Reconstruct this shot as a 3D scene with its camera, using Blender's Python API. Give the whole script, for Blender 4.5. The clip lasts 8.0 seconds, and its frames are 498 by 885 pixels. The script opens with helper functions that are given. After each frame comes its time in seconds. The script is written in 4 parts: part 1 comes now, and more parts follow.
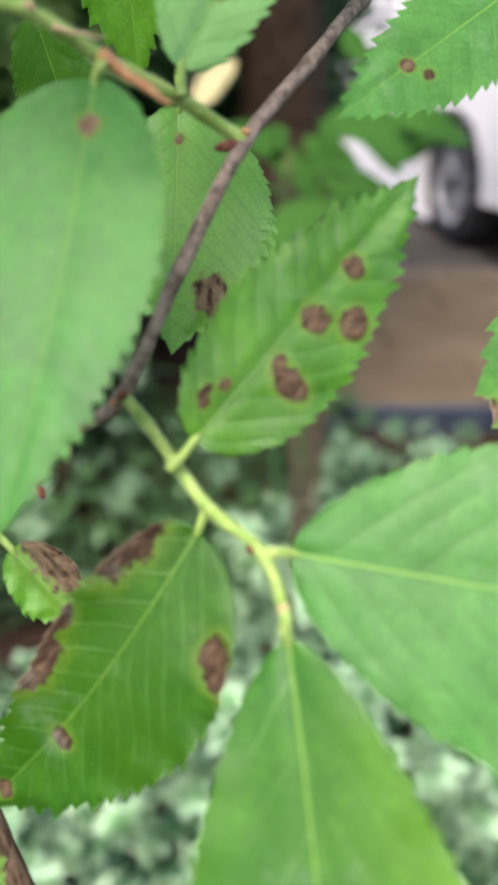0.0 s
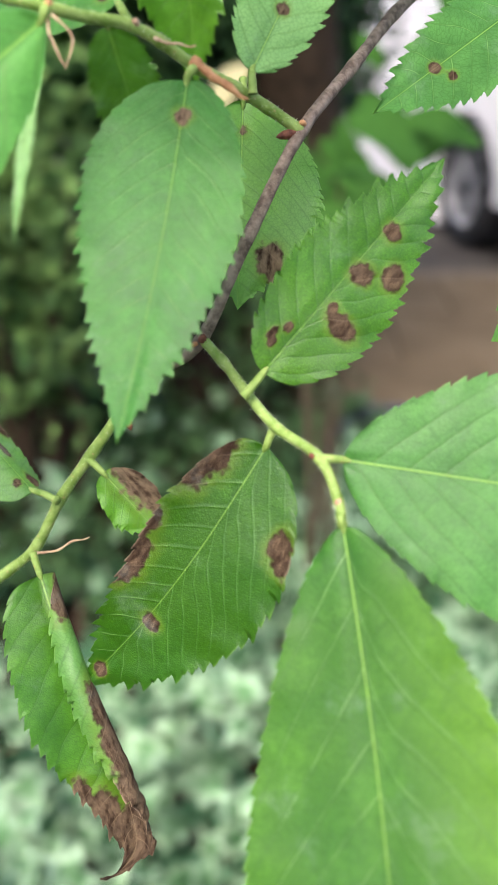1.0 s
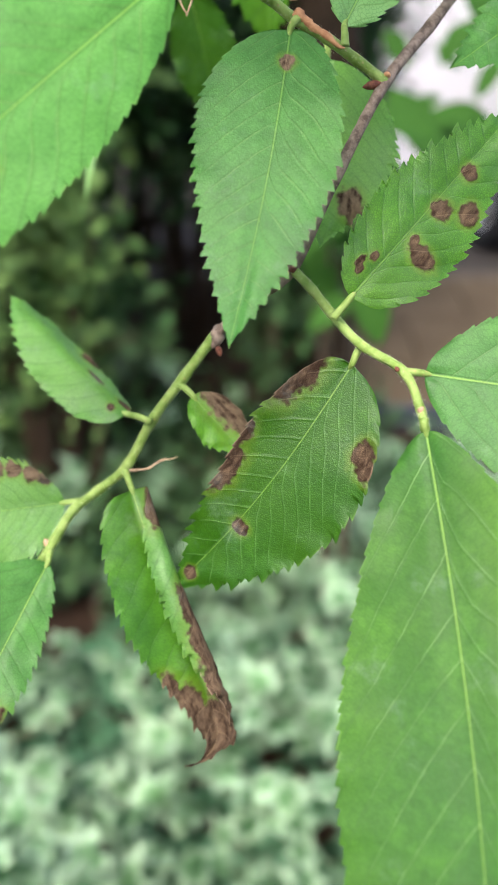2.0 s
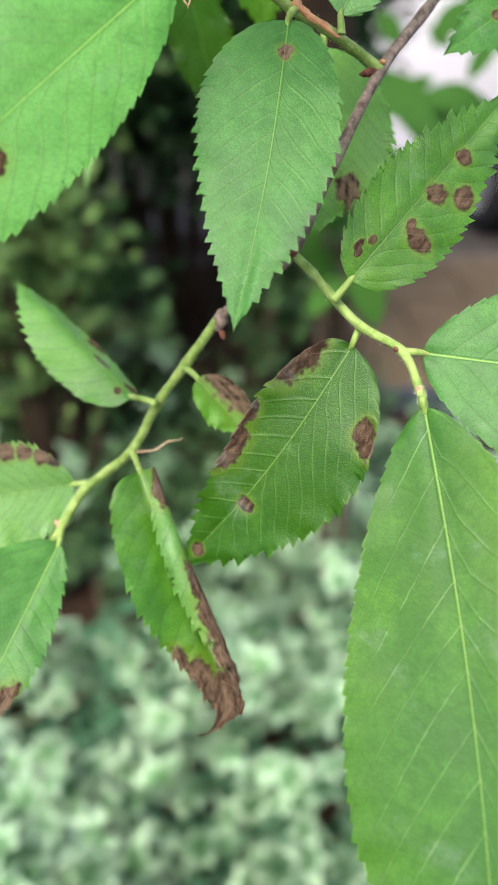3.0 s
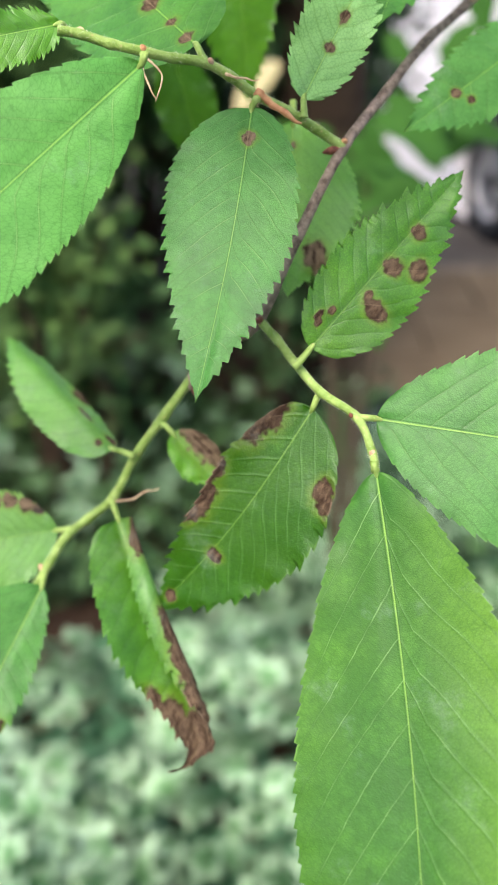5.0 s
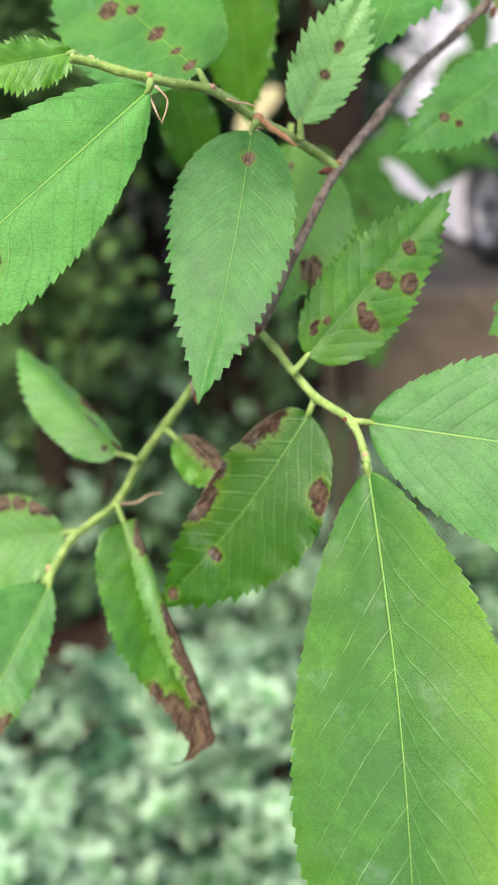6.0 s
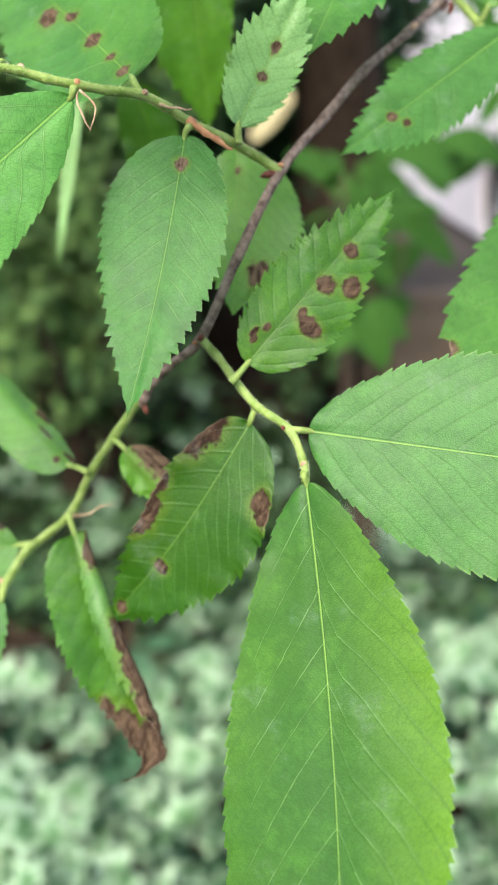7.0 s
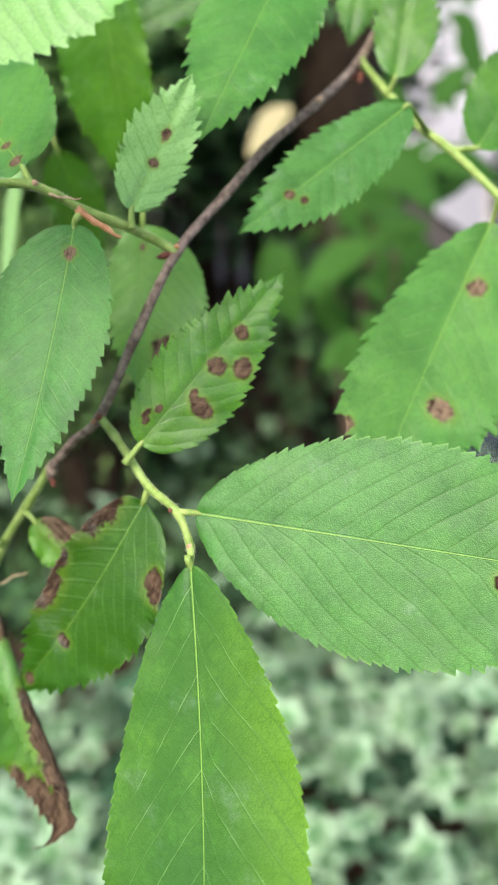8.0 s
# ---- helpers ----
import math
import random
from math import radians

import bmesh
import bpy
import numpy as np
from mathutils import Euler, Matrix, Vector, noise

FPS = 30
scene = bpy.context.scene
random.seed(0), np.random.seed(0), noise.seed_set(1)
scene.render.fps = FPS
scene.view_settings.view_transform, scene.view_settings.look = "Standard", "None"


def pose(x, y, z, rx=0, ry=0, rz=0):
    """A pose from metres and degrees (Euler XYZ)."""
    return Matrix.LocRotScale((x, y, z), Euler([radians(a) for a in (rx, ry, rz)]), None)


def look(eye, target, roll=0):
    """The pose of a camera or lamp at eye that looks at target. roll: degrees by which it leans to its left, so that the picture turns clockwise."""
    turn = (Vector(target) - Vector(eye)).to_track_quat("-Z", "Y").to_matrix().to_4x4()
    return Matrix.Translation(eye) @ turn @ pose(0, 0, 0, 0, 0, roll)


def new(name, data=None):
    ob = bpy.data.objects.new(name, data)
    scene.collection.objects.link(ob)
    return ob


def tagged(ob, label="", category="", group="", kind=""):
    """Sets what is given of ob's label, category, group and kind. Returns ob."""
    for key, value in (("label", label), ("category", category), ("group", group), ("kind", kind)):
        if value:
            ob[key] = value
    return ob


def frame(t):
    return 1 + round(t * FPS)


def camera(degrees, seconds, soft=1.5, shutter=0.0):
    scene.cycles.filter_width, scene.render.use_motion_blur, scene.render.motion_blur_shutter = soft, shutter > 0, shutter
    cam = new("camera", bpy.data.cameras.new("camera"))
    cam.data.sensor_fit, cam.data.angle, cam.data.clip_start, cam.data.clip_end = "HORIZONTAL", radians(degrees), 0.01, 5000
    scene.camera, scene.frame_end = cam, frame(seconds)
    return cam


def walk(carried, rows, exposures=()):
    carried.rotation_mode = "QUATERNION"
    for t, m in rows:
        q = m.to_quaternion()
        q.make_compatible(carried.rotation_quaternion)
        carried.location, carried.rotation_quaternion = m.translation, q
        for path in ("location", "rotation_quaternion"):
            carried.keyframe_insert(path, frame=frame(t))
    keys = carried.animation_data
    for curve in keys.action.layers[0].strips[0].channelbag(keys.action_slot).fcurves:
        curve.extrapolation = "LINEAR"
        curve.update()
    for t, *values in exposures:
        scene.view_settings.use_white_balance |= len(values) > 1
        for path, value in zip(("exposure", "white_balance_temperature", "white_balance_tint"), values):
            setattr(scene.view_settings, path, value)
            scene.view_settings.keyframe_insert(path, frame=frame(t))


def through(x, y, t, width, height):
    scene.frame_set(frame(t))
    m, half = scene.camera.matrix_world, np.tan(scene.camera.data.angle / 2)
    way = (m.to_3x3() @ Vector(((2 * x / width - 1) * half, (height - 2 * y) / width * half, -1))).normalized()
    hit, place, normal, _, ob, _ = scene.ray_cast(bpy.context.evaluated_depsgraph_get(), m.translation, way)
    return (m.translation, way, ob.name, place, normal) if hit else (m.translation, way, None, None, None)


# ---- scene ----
cam = camera(32.60, 8.0, soft=1.1)
# seconds, place, yaw, pitch, roll
ROWS = [
    (0.0, 0.00033, 0.00010, 1.40029, 0.068, -29.955, -0.017),
    (0.2, 0.00008, -0.02302, 1.41210, 0.969, -29.211, -0.652),
    (0.5, -0.00191, -0.02674, 1.40834, 0.643, -29.471, -0.581),
    (1.0, -0.00884, -0.03367, 1.40364, 0.937, -29.683, -0.450),
    (1.5, -0.02205, -0.04718, 1.39549, 1.582, -30.191, -0.005),
    (1.7, -0.02333, -0.05556, 1.39680, 1.704, -29.543, 0.298),
    (2.8, -0.02862, -0.06140, 1.39533, 1.585, -30.158, -0.462),
    (3.0, -0.02636, -0.06439, 1.39865, 1.500, -30.547, -0.534),
    (3.5, -0.02693, -0.06480, 1.39903, 1.862, -30.625, -0.608),
    (4.0, -0.02221, -0.06772, 1.40342, 2.190, -30.684, -0.638),
    (4.5, -0.01752, -0.07099, 1.40731, 2.493, -30.232, -1.078),
    (4.7, -0.01392, -0.06845, 1.41529, 2.793, -30.343, -0.868),
    (5.8, -0.01715, -0.07687, 1.41359, 2.372, -28.614, -0.559),
    (6.0, -0.01371, -0.08009, 1.41618, 2.743, -28.577, -0.726),
    (6.5, -0.00440, -0.07798, 1.41292, 3.600, -28.254, -1.636),
    (7.0, 0.00709, -0.07464, 1.41487, 4.782, -28.246, -2.517),
    (7.5, 0.01718, -0.06212, 1.40668, 5.593, -28.359, -3.068),
    (7.7, 0.02333, -0.06239, 1.41615, 5.656, -28.523, -3.464),
    (7.9, 0.03127, -0.06324, 1.42628, 5.655, -28.133, -3.479),
    (8.0, 0.03680, -0.06781, 1.43126, 5.648, -27.782, -3.493),
]
walk(cam, [(t, pose(x, y, z, 90 + pitch, 0, yaw) @ pose(0, 0, 0, 0, 0, roll)) for t, x, y, z, yaw, pitch, roll in ROWS], exposures=[(0.0, 1.76), (1.5, 1.66), (6.5, 1.66), (8.0, 1.62)])
cam.data.dof.use_dof = True
cam.data.dof.focus_distance = 0.184
cam.data.dof.aperture_fstop = 15.5

# ---- light: bright overcast sky, a weak wide sun high behind the camera's left ----
SUN_UP, SUN_TURN = 58.0, 205.0
world = bpy.data.worlds.new("overcast_sky")
scene.world = world
world.use_nodes = True
wt = world.node_tree
wt.nodes.clear()
sky = wt.nodes.new("ShaderNodeTexSky")
sky.sky_type, sky.sun_disc = "NISHITA", False
sky.sun_elevation, sky.sun_rotation = radians(SUN_UP), radians(SUN_TURN)
sky.air_density, sky.dust_density, sky.ozone_density = 1.0, 4.5, 1.0
back = wt.nodes.new("ShaderNodeBackground")
back.inputs["Strength"].default_value = 0.145
wo = wt.nodes.new("ShaderNodeOutputWorld")
wt.links.new(sky.outputs[0], back.inputs["Color"])
wt.links.new(back.outputs[0], wo.inputs["Surface"])
sun = new("sun", bpy.data.lights.new("sun", "SUN"))
sun.data.energy, sun.data.angle, sun.data.color = 1.0, radians(30), (1.0, 0.97, 0.92)
az, el = radians(SUN_TURN), radians(SUN_UP)
sun.matrix_world = look((0, 0, 6), (-math.sin(az) * math.cos(el), -math.cos(az) * math.cos(el), 6 - math.sin(el)))

# ---- materials ----


class Mat:
    """A node material with short calls to add nodes."""

    def __init__(self, name):
        self.m = bpy.data.materials.new(name)
        self.m.use_nodes = True
        self.t = self.m.node_tree
        self.t.nodes.clear()
        self.out = self.t.nodes.new("ShaderNodeOutputMaterial")

    def put(self, sock, value):
        if isinstance(value, bpy.types.NodeSocket):
            self.t.links.new(value, sock)
        elif value is not None:
            sock.default_value = value

    def node(self, kind, **values):
        n = self.t.nodes.new("ShaderNode" + kind)
        for key, value in values.items():
            self.put(n.inputs[key.replace("_", " ")], value)
        return n

    def attr(self, name):
        n = self.t.nodes.new("ShaderNodeAttribute")
        n.attribute_name = name
        return n.outputs["Fac"]

    def math(self, op, a, b=None, c=None, clamp=False):
        n = self.t.nodes.new("ShaderNodeMath")
        n.operation, n.use_clamp = op, clamp
        for k, v in enumerate((a, b, c)):
            self.put(n.inputs[k], v)
        return n.outputs[0]

    def step(self, x, lo, hi, a=0.0, b=1.0):
        n = self.t.nodes.new("ShaderNodeMapRange")
        n.interpolation_type = "SMOOTHSTEP"
        for k, v in zip(("Value", "From Min", "From Max", "To Min", "To Max"), (x, lo, hi, a, b)):
            self.put(n.inputs[k], v)
        return n.outputs[0]

    def mix(self, fac, a, b, mode="MIX"):
        n = self.t.nodes.new("ShaderNodeMix")
        n.data_type, n.blend_type = "RGBA", mode
        self.put(n.inputs[0], fac)
        self.put(n.inputs[6], a)
        self.put(n.inputs[7], b)
        return n.outputs[2]

    def coord(self):
        return self.t.nodes.new("ShaderNodeTexCoord").outputs["Object"]

    def noise(self, scale, detail=3.0, rough=0.55, vector=None):
        n = self.node("TexNoise", Scale=scale, Detail=detail, Roughness=rough)
        self.put(n.inputs["Vector"], vector or self.coord())
        return n.outputs["Fac"]

    def cells(self, scale, feature="DISTANCE_TO_EDGE", vector=None):
        n = self.t.nodes.new("ShaderNodeTexVoronoi")
        n.feature = feature
        n.inputs["Scale"].default_value = scale
        self.put(n.inputs["Vector"], vector or self.coord())
        return n.outputs["Distance"]

    def random(self):
        return self.t.nodes.new("ShaderNodeObjectInfo").outputs["Random"]

    def island(self):
        return self.t.nodes.new("ShaderNodeNewGeometry").outputs["Random Per Island"]

    def bump(self, height, strength, distance, normal=None):
        n = self.node("Bump", Strength=strength, Distance=distance, Height=height)
        self.put(n.inputs["Normal"], normal)
        return n.outputs[0]

    def principled(self, color, rough, normal=None, **more):
        n = self.node("BsdfPrincipled", Base_Color=color, Roughness=rough, **more)
        self.put(n.inputs["Normal"], normal)
        return n.outputs[0]

    def done(self, shader):
        self.t.links.new(shader, self.out.inputs["Surface"])
        return self.m

    def see_through(self, shader, color, share, normal=None):
        """Mixes in light that comes through a thin blade."""
        tr = self.node("BsdfTranslucent", Color=color)
        self.put(tr.inputs["Normal"], normal)
        mx = self.t.nodes.new("ShaderNodeMixShader")
        self.put(mx.inputs[0], share)
        self.t.links.new(shader, mx.inputs[1])
        self.t.links.new(tr.outputs[0], mx.inputs[2])
        return mx.outputs[0]


def elm_leaf_material():
    m = Mat("elm_leaf")
    tone, pale, lat, vein = m.attr("tone"), m.attr("pale"), m.attr("lateral"), m.attr("vein")
    blotch, mottle, fine = m.noise(110, 4), m.noise(420, 5, 0.65), m.noise(1500, 3)
    # ladder of small veins between the side veins, and a finer net
    reach = m.math("ADD", m.math("MULTIPLY", m.attr("along"), 0.95), m.math("MULTIPLY", lat, 0.95))
    at = m.node("CombineXYZ", X=m.math("MULTIPLY", vein, 2.6), Y=reach).outputs[0]
    ladder, net = m.cells(1.0, vector=at), m.cells(2200)
    t = m.math("ADD", m.math("ADD", tone, m.math("MULTIPLY", m.math("SUBTRACT", blotch, 0.5), 1.1)), m.math("MULTIPLY", m.math("SUBTRACT", mottle, 0.5), 0.8), clamp=True)
    green = m.mix(t, (0.023, 0.096, 0.005, 1), (0.100, 0.306, 0.018, 1))
    green = m.mix(m.math("MULTIPLY", m.step(m.noise(30, 3), 0.36, 0.66), 0.65), green, m.mix(t, (0.046, 0.128, 0.005, 1), (0.145, 0.328, 0.016, 1)))
    # cool paints bluish sky sheen into the green; pale serves undersides and sheen
    green = m.mix(m.math("MULTIPLY", m.attr("cool"), 0.75), green, m.mix(t, (0.028, 0.122, 0.026, 1), (0.100, 0.314, 0.078, 1)))
    green = m.mix(pale, green, (0.22, 0.42, 0.14, 1))
    # warm paints the yellow of a backlit right half into the colour
    green = m.mix(m.attr("warm"), green, (0.145, 0.310, 0.014, 1))
    # side veins at whole numbers of the vein coordinate, and the midrib
    q = m.math("ADD", vein, m.math("MULTIPLY", m.math("SUBTRACT", m.noise(260, 3), 0.5), 0.10))
    off = m.math("ABSOLUTE", m.math("SUBTRACT", m.math("FRACT", m.math("ADD", q, 0.5)), 0.5))
    side = m.math("MULTIPLY", m.step(off, 0.005, 0.034, 1.0, 0.0), m.step(m.attr("rim"), 0.55, 0.95, 1.0, 0.25))
    groove = m.math("MULTIPLY", m.step(off, 0.0, 0.12, 1.0, 0.0), m.step(m.attr("rim"), 0.5, 1.0, 1.0, 0.3))
    across = m.math("DIVIDE", lat, m.attr("rib"))
    rib = m.step(across, 0.30, 0.85, 1.0, 0.0)
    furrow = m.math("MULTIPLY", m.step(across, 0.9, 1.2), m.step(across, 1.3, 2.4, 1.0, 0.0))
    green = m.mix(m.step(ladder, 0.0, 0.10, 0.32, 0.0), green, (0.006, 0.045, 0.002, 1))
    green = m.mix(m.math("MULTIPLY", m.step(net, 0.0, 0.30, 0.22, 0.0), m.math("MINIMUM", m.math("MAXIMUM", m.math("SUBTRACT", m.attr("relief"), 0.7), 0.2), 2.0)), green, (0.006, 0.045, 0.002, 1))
    # crease shade along side veins and beside the midrib, put into the green
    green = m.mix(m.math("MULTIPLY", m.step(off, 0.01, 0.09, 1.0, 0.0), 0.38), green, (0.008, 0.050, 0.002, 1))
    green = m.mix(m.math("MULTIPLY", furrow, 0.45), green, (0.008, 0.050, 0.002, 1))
    lit = m.math("MULTIPLY", m.attr("sidetone"), m.step(m.noise(170, 3), 0.32, 0.68, 0.25, 0.9))
    green = m.mix(m.math("MULTIPLY", side, lit), green, (0.22, 0.42, 0.11, 1))
    green = m.mix(m.math("MULTIPLY", rib, m.attr("ribtone")), green, (0.26, 0.46, 0.07, 1))
    green = m.mix(m.math("MULTIPLY", m.step(m.attr("rim"), 0.975, 1.0), m.step(m.noise(140, 2), 0.4, 0.7, 0.0, 0.5)), green, (0.22, 0.40, 0.09, 1))
    # dead patches: a ragged angular edge that stops at small veins, dark brown, mottled
    rag = m.math("ADD", m.math("MULTIPLY", m.math("SUBTRACT", m.noise(300, 4), 0.5), 0.9), m.math("MULTIPLY", m.math("SUBTRACT", m.cells(700, "F1"), 0.4), 0.30))
    edge = m.math("ADD", m.attr("blot"), rag)
    dead = m.step(edge, 0.80, 1.10, 1.0, 0.0)
    halo = m.step(edge, 0.95, 1.65, 0.42, 0.0)
    grain = m.noise(620, 5)
    streak = m.node("CombineXYZ", X=m.math("MULTIPLY", lat, 0.75), Y=m.math("MULTIPLY", m.attr("along"), 0.26), Z=m.math("MULTIPLY", blotch, 1.2)).outputs[0]
    stripe = m.noise(1.0, 4, 0.6, streak)
    brown = m.mix(m.step(stripe, 0.36, 0.64), (0.028, 0.016, 0.009, 1), (0.112, 0.072, 0.042, 1))
    brown = m.mix(m.step(edge, 0.50, 0.86, 0.0, 0.85), brown, (0.022, 0.011, 0.007, 1))
    brown = m.mix(m.step(grain, 0.46, 0.64, 0.0, 0.65), brown, (0.020, 0.010, 0.008, 1))
    brown = m.mix(m.step(net, 0.0, 0.2, 0.55, 0.0), brown, (0.024, 0.012, 0.009, 1))
    brown = m.mix(m.math("MULTIPLY", m.attr("bleach"), m.step(m.math("ADD", stripe, m.math("MULTIPLY", grain, 0.5)), 0.50, 0.95)), brown, (0.170, 0.122, 0.078, 1))
    brown = m.mix(m.math("MULTIPLY", m.math("MAXIMUM", side, rib), 0.35), brown, (0.22, 0.16, 0.10, 1))
    brown = m.mix(m.step(m.attr("rim"), 0.965, 1.0, 0.0, 0.5), brown, (0.30, 0.22, 0.15, 1))
    col = m.mix(halo, green, (0.125, 0.185, 0.014, 1))
    col = m.mix(dead, col, brown)
    # whitish residue, together with patchy sky sheen painted into the colour
    dust_sheen = m.math("MULTIPLY", m.step(m.noise(85, 6, 0.7), 0.55, 0.76), 0.12)
    col = m.mix(dust_sheen, col, (0.45, 0.52, 0.48, 1))
    h = m.math("SUBTRACT", m.math("MULTIPLY", m.step(ladder, 0.0, 0.40), 0.30), m.math("MULTIPLY", groove, 1.1))
    h = m.math("ADD", h, m.math("ADD", m.math("MULTIPLY", fine, 0.30), m.math("MULTIPLY", m.step(net, 0.0, 0.4), 0.55)))
    h = m.math("ADD", m.math("SUBTRACT", h, m.math("MULTIPLY", furrow, 0.8)), m.math("ADD", m.math("MULTIPLY", mottle, 1.2), m.math("MULTIPLY", m.noise(200, 2), 2.6)))
    h = m.math("ADD", h, m.math("MULTIPLY", dead, m.math("ADD", m.math("MULTIPLY", grain, 2.6), m.math("MULTIPLY", stripe, 3.0))))
    nrm = m.bump(m.math("MULTIPLY", h, m.attr("relief")), 0.30, 0.00010)
    rough = m.math("ADD", m.math("MULTIPLY", m.math("ADD", blotch, mottle), 0.28), m.math("ADD", m.math("SUBTRACT", 0.16, m.math("MULTIPLY", m.attr("relief"), 0.025)), m.math("MULTIPLY", dead, 0.40)))
    gloss = m.math("ADD", m.math("MULTIPLY", m.attr("relief"), 0.03), m.math("ADD", m.attr("sheen"), m.math("SUBTRACT", 0.38, m.math("MULTIPLY", m.attr("cool"), 0.18))))
    body = m.principled(col, rough, nrm, Specular_IOR_Level=m.math("MULTIPLY", gloss, m.math("SUBTRACT", 1.0, m.math("MULTIPLY", dead, 0.85)), clamp=True))
    glow = m.mix(0.5, col, (0.20, 0.46, 0.02, 1))
    return m.done(m.see_through(body, m.mix(dead, glow, brown), m.math("SUBTRACT", 0.26, m.math("MULTIPLY", dead, 0.16)), nrm))


def bark_material(name, dark, light, scale, rough=0.75, spots=None):
    m = Mat(name)
    big, small = m.noise(scale, 4), m.noise(scale * 6, 4)
    c = m.mix(m.step(big, 0.3, 0.7), dark, light)
    c = m.mix(m.step(small, 0.55, 0.8, 0.0, 0.5), c, tuple(v * 1.5 for v in light[:3]) + (1,))
    if spots:
        c = m.mix(m.step(m.cells(scale * 2.2, "F1"), 0.10, 0.22, 0.9, 0.0), c, spots)
    return m.done(m.principled(c, rough, m.bump(m.math("ADD", big, small), 0.6, 0.12 / scale), Specular_IOR_Level=0.2))


def plain_material(name, a, b, scale, rough, bump=0.2, depth=0.002, **more):
    m = Mat(name)
    n = m.noise(scale, 5)
    c = m.mix(m.step(n, 0.25, 0.75), a, b)
    c = m.mix(m.step(m.noise(scale * 9, 3), 0.5, 0.85, 0.0, 0.4), c, tuple(v * 0.6 for v in a[:3]) + (1,))
    return m.done(m.principled(c, rough, m.bump(m.noise(scale * 12, 4), bump, depth), Specular_IOR_Level=0.1 if rough > 0.7 else 0.5, **more))


def foliage_material(name, dark, light, rim=None, through=0.3, rough=0.5, patch=0.0):
    m = Mat(name)
    r = m.math("ADD", m.island(), m.math("MULTIPLY", m.math("SUBTRACT", m.noise(9, 3), 0.5), 0.5), clamp=True)
    c = m.mix(r, dark, light)
    if rim:
        edge = m.math("ADD", m.attr("rim"), m.math("MULTIPLY", m.math("SUBTRACT", m.noise(60, 3), 0.5), 0.7))
        c = m.mix(m.math("MULTIPLY", m.step(edge, 0.45, 0.85), m.step(m.island(), 0.1, 0.6, 0.25, 0.9)), c, rim)
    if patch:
        # patches by coarse noise, darkened towards 0.22 of the light colour
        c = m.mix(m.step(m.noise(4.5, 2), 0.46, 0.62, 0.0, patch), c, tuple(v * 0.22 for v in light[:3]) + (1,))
    return m.done(m.see_through(m.principled(c, rough, m.bump(m.noise(300, 3), 0.3, 0.001), Specular_IOR_Level=0.22), c, through))


LEAF = elm_leaf_material()
BARK = bark_material("elm_bark", (0.095, 0.066, 0.050, 1), (0.30, 0.225, 0.175, 1), 420, 0.85)
TWIG = bark_material("green_twig", (0.140, 0.225, 0.040, 1), (0.265, 0.360, 0.100, 1), 260, 0.5, (0.30, 0.27, 0.10, 1))
BUD = bark_material("red_brown_bud", (0.070, 0.020, 0.014, 1), (0.20, 0.075, 0.045, 1), 700, 0.6)
STIPULE = bark_material("orange_stipule", (0.34, 0.15, 0.07, 1), (0.54, 0.29, 0.14, 1), 500, 0.6)
STRAW = bark_material("dry_stipule", (0.33, 0.20, 0.12, 1), (0.55, 0.40, 0.26, 1), 500, 0.7)
HAIR = plain_material("twig_hair", (0.50, 0.55, 0.35, 1), (0.60, 0.62, 0.45, 1), 200, 0.6)

# ---- building helpers ----


def part(name, mesh, material, parent, label="", smooth=True):
    """Links a mesh or bmesh as one object under a thing or under a part."""
    if isinstance(mesh, bmesh.types.BMesh):
        me = bpy.data.meshes.new(name)
        mesh.to_mesh(me)
        mesh.free()
        mesh = me
    if material and not mesh.materials:
        mesh.materials.append(material)
    if smooth:
        mesh.polygons.foreach_set("use_smooth", [True] * len(mesh.polygons))
    ob = new(name, mesh)
    if parent:
        ob.parent = parent
    if label:
        tagged(ob, label)
    return ob


def mesh_of(name, verts, faces, **floats):
    me = bpy.data.meshes.new(name)
    me.from_pydata(np.asarray(verts).tolist(), [], faces)
    for key, values in floats.items():
        me.attributes.new(key, "FLOAT", "POINT").data.foreach_set("value", np.asarray(values, dtype=np.float32))
    me.update()
    return me


def unit(v):
    return v / np.linalg.norm(v)


def glide(points, steps):
    """A Catmull-Rom curve through the points."""
    p = np.asarray(points, float)
    p = np.vstack([2 * p[0] - p[1], p, 2 * p[-1] - p[-2]])
    out = []
    for k in range(1, len(p) - 2):
        for s in np.arange(steps) / steps:
            a, b, c, d = p[k - 1 : k + 3]
            out.append(0.5 * (2 * b + (c - a) * s + (2 * a - 5 * b + 4 * c - d) * s**2 + (3 * b - a - 3 * c + d) * s**3))
    return np.array(out + [p[-2]])


def tube(name, curve, radii, sides=10, rough=0.0, seed=0):
    """A closed tube along a curve, its radius varied by rough."""
    rng = np.random.default_rng(seed)
    n = len(curve)
    tang = np.gradient(curve, axis=0)
    tang /= np.linalg.norm(tang, axis=1)[:, None]
    side = unit(np.cross(tang[0], (0.3, 0.2, 1.0)))
    verts, faces = [], []
    for k in range(n):
        side = unit(side - tang[k] * (side @ tang[k]))
        up = np.cross(tang[k], side)
        for j in range(sides):
            a = 2 * math.pi * j / sides
            r = radii[k] * (1 + rough * rng.normal())
            verts.append(curve[k] + r * (math.cos(a) * side + math.sin(a) * up))
    for k in range(n - 1):
        for j in range(sides):
            i, i2 = k * sides + j, k * sides + (j + 1) % sides
            faces.append((i, i2, i2 + sides, i + sides))
    faces.append(tuple(range(sides))[::-1])
    faces.append(tuple(range((n - 1) * sides, n * sides)))
    return mesh_of(name, verts, faces)


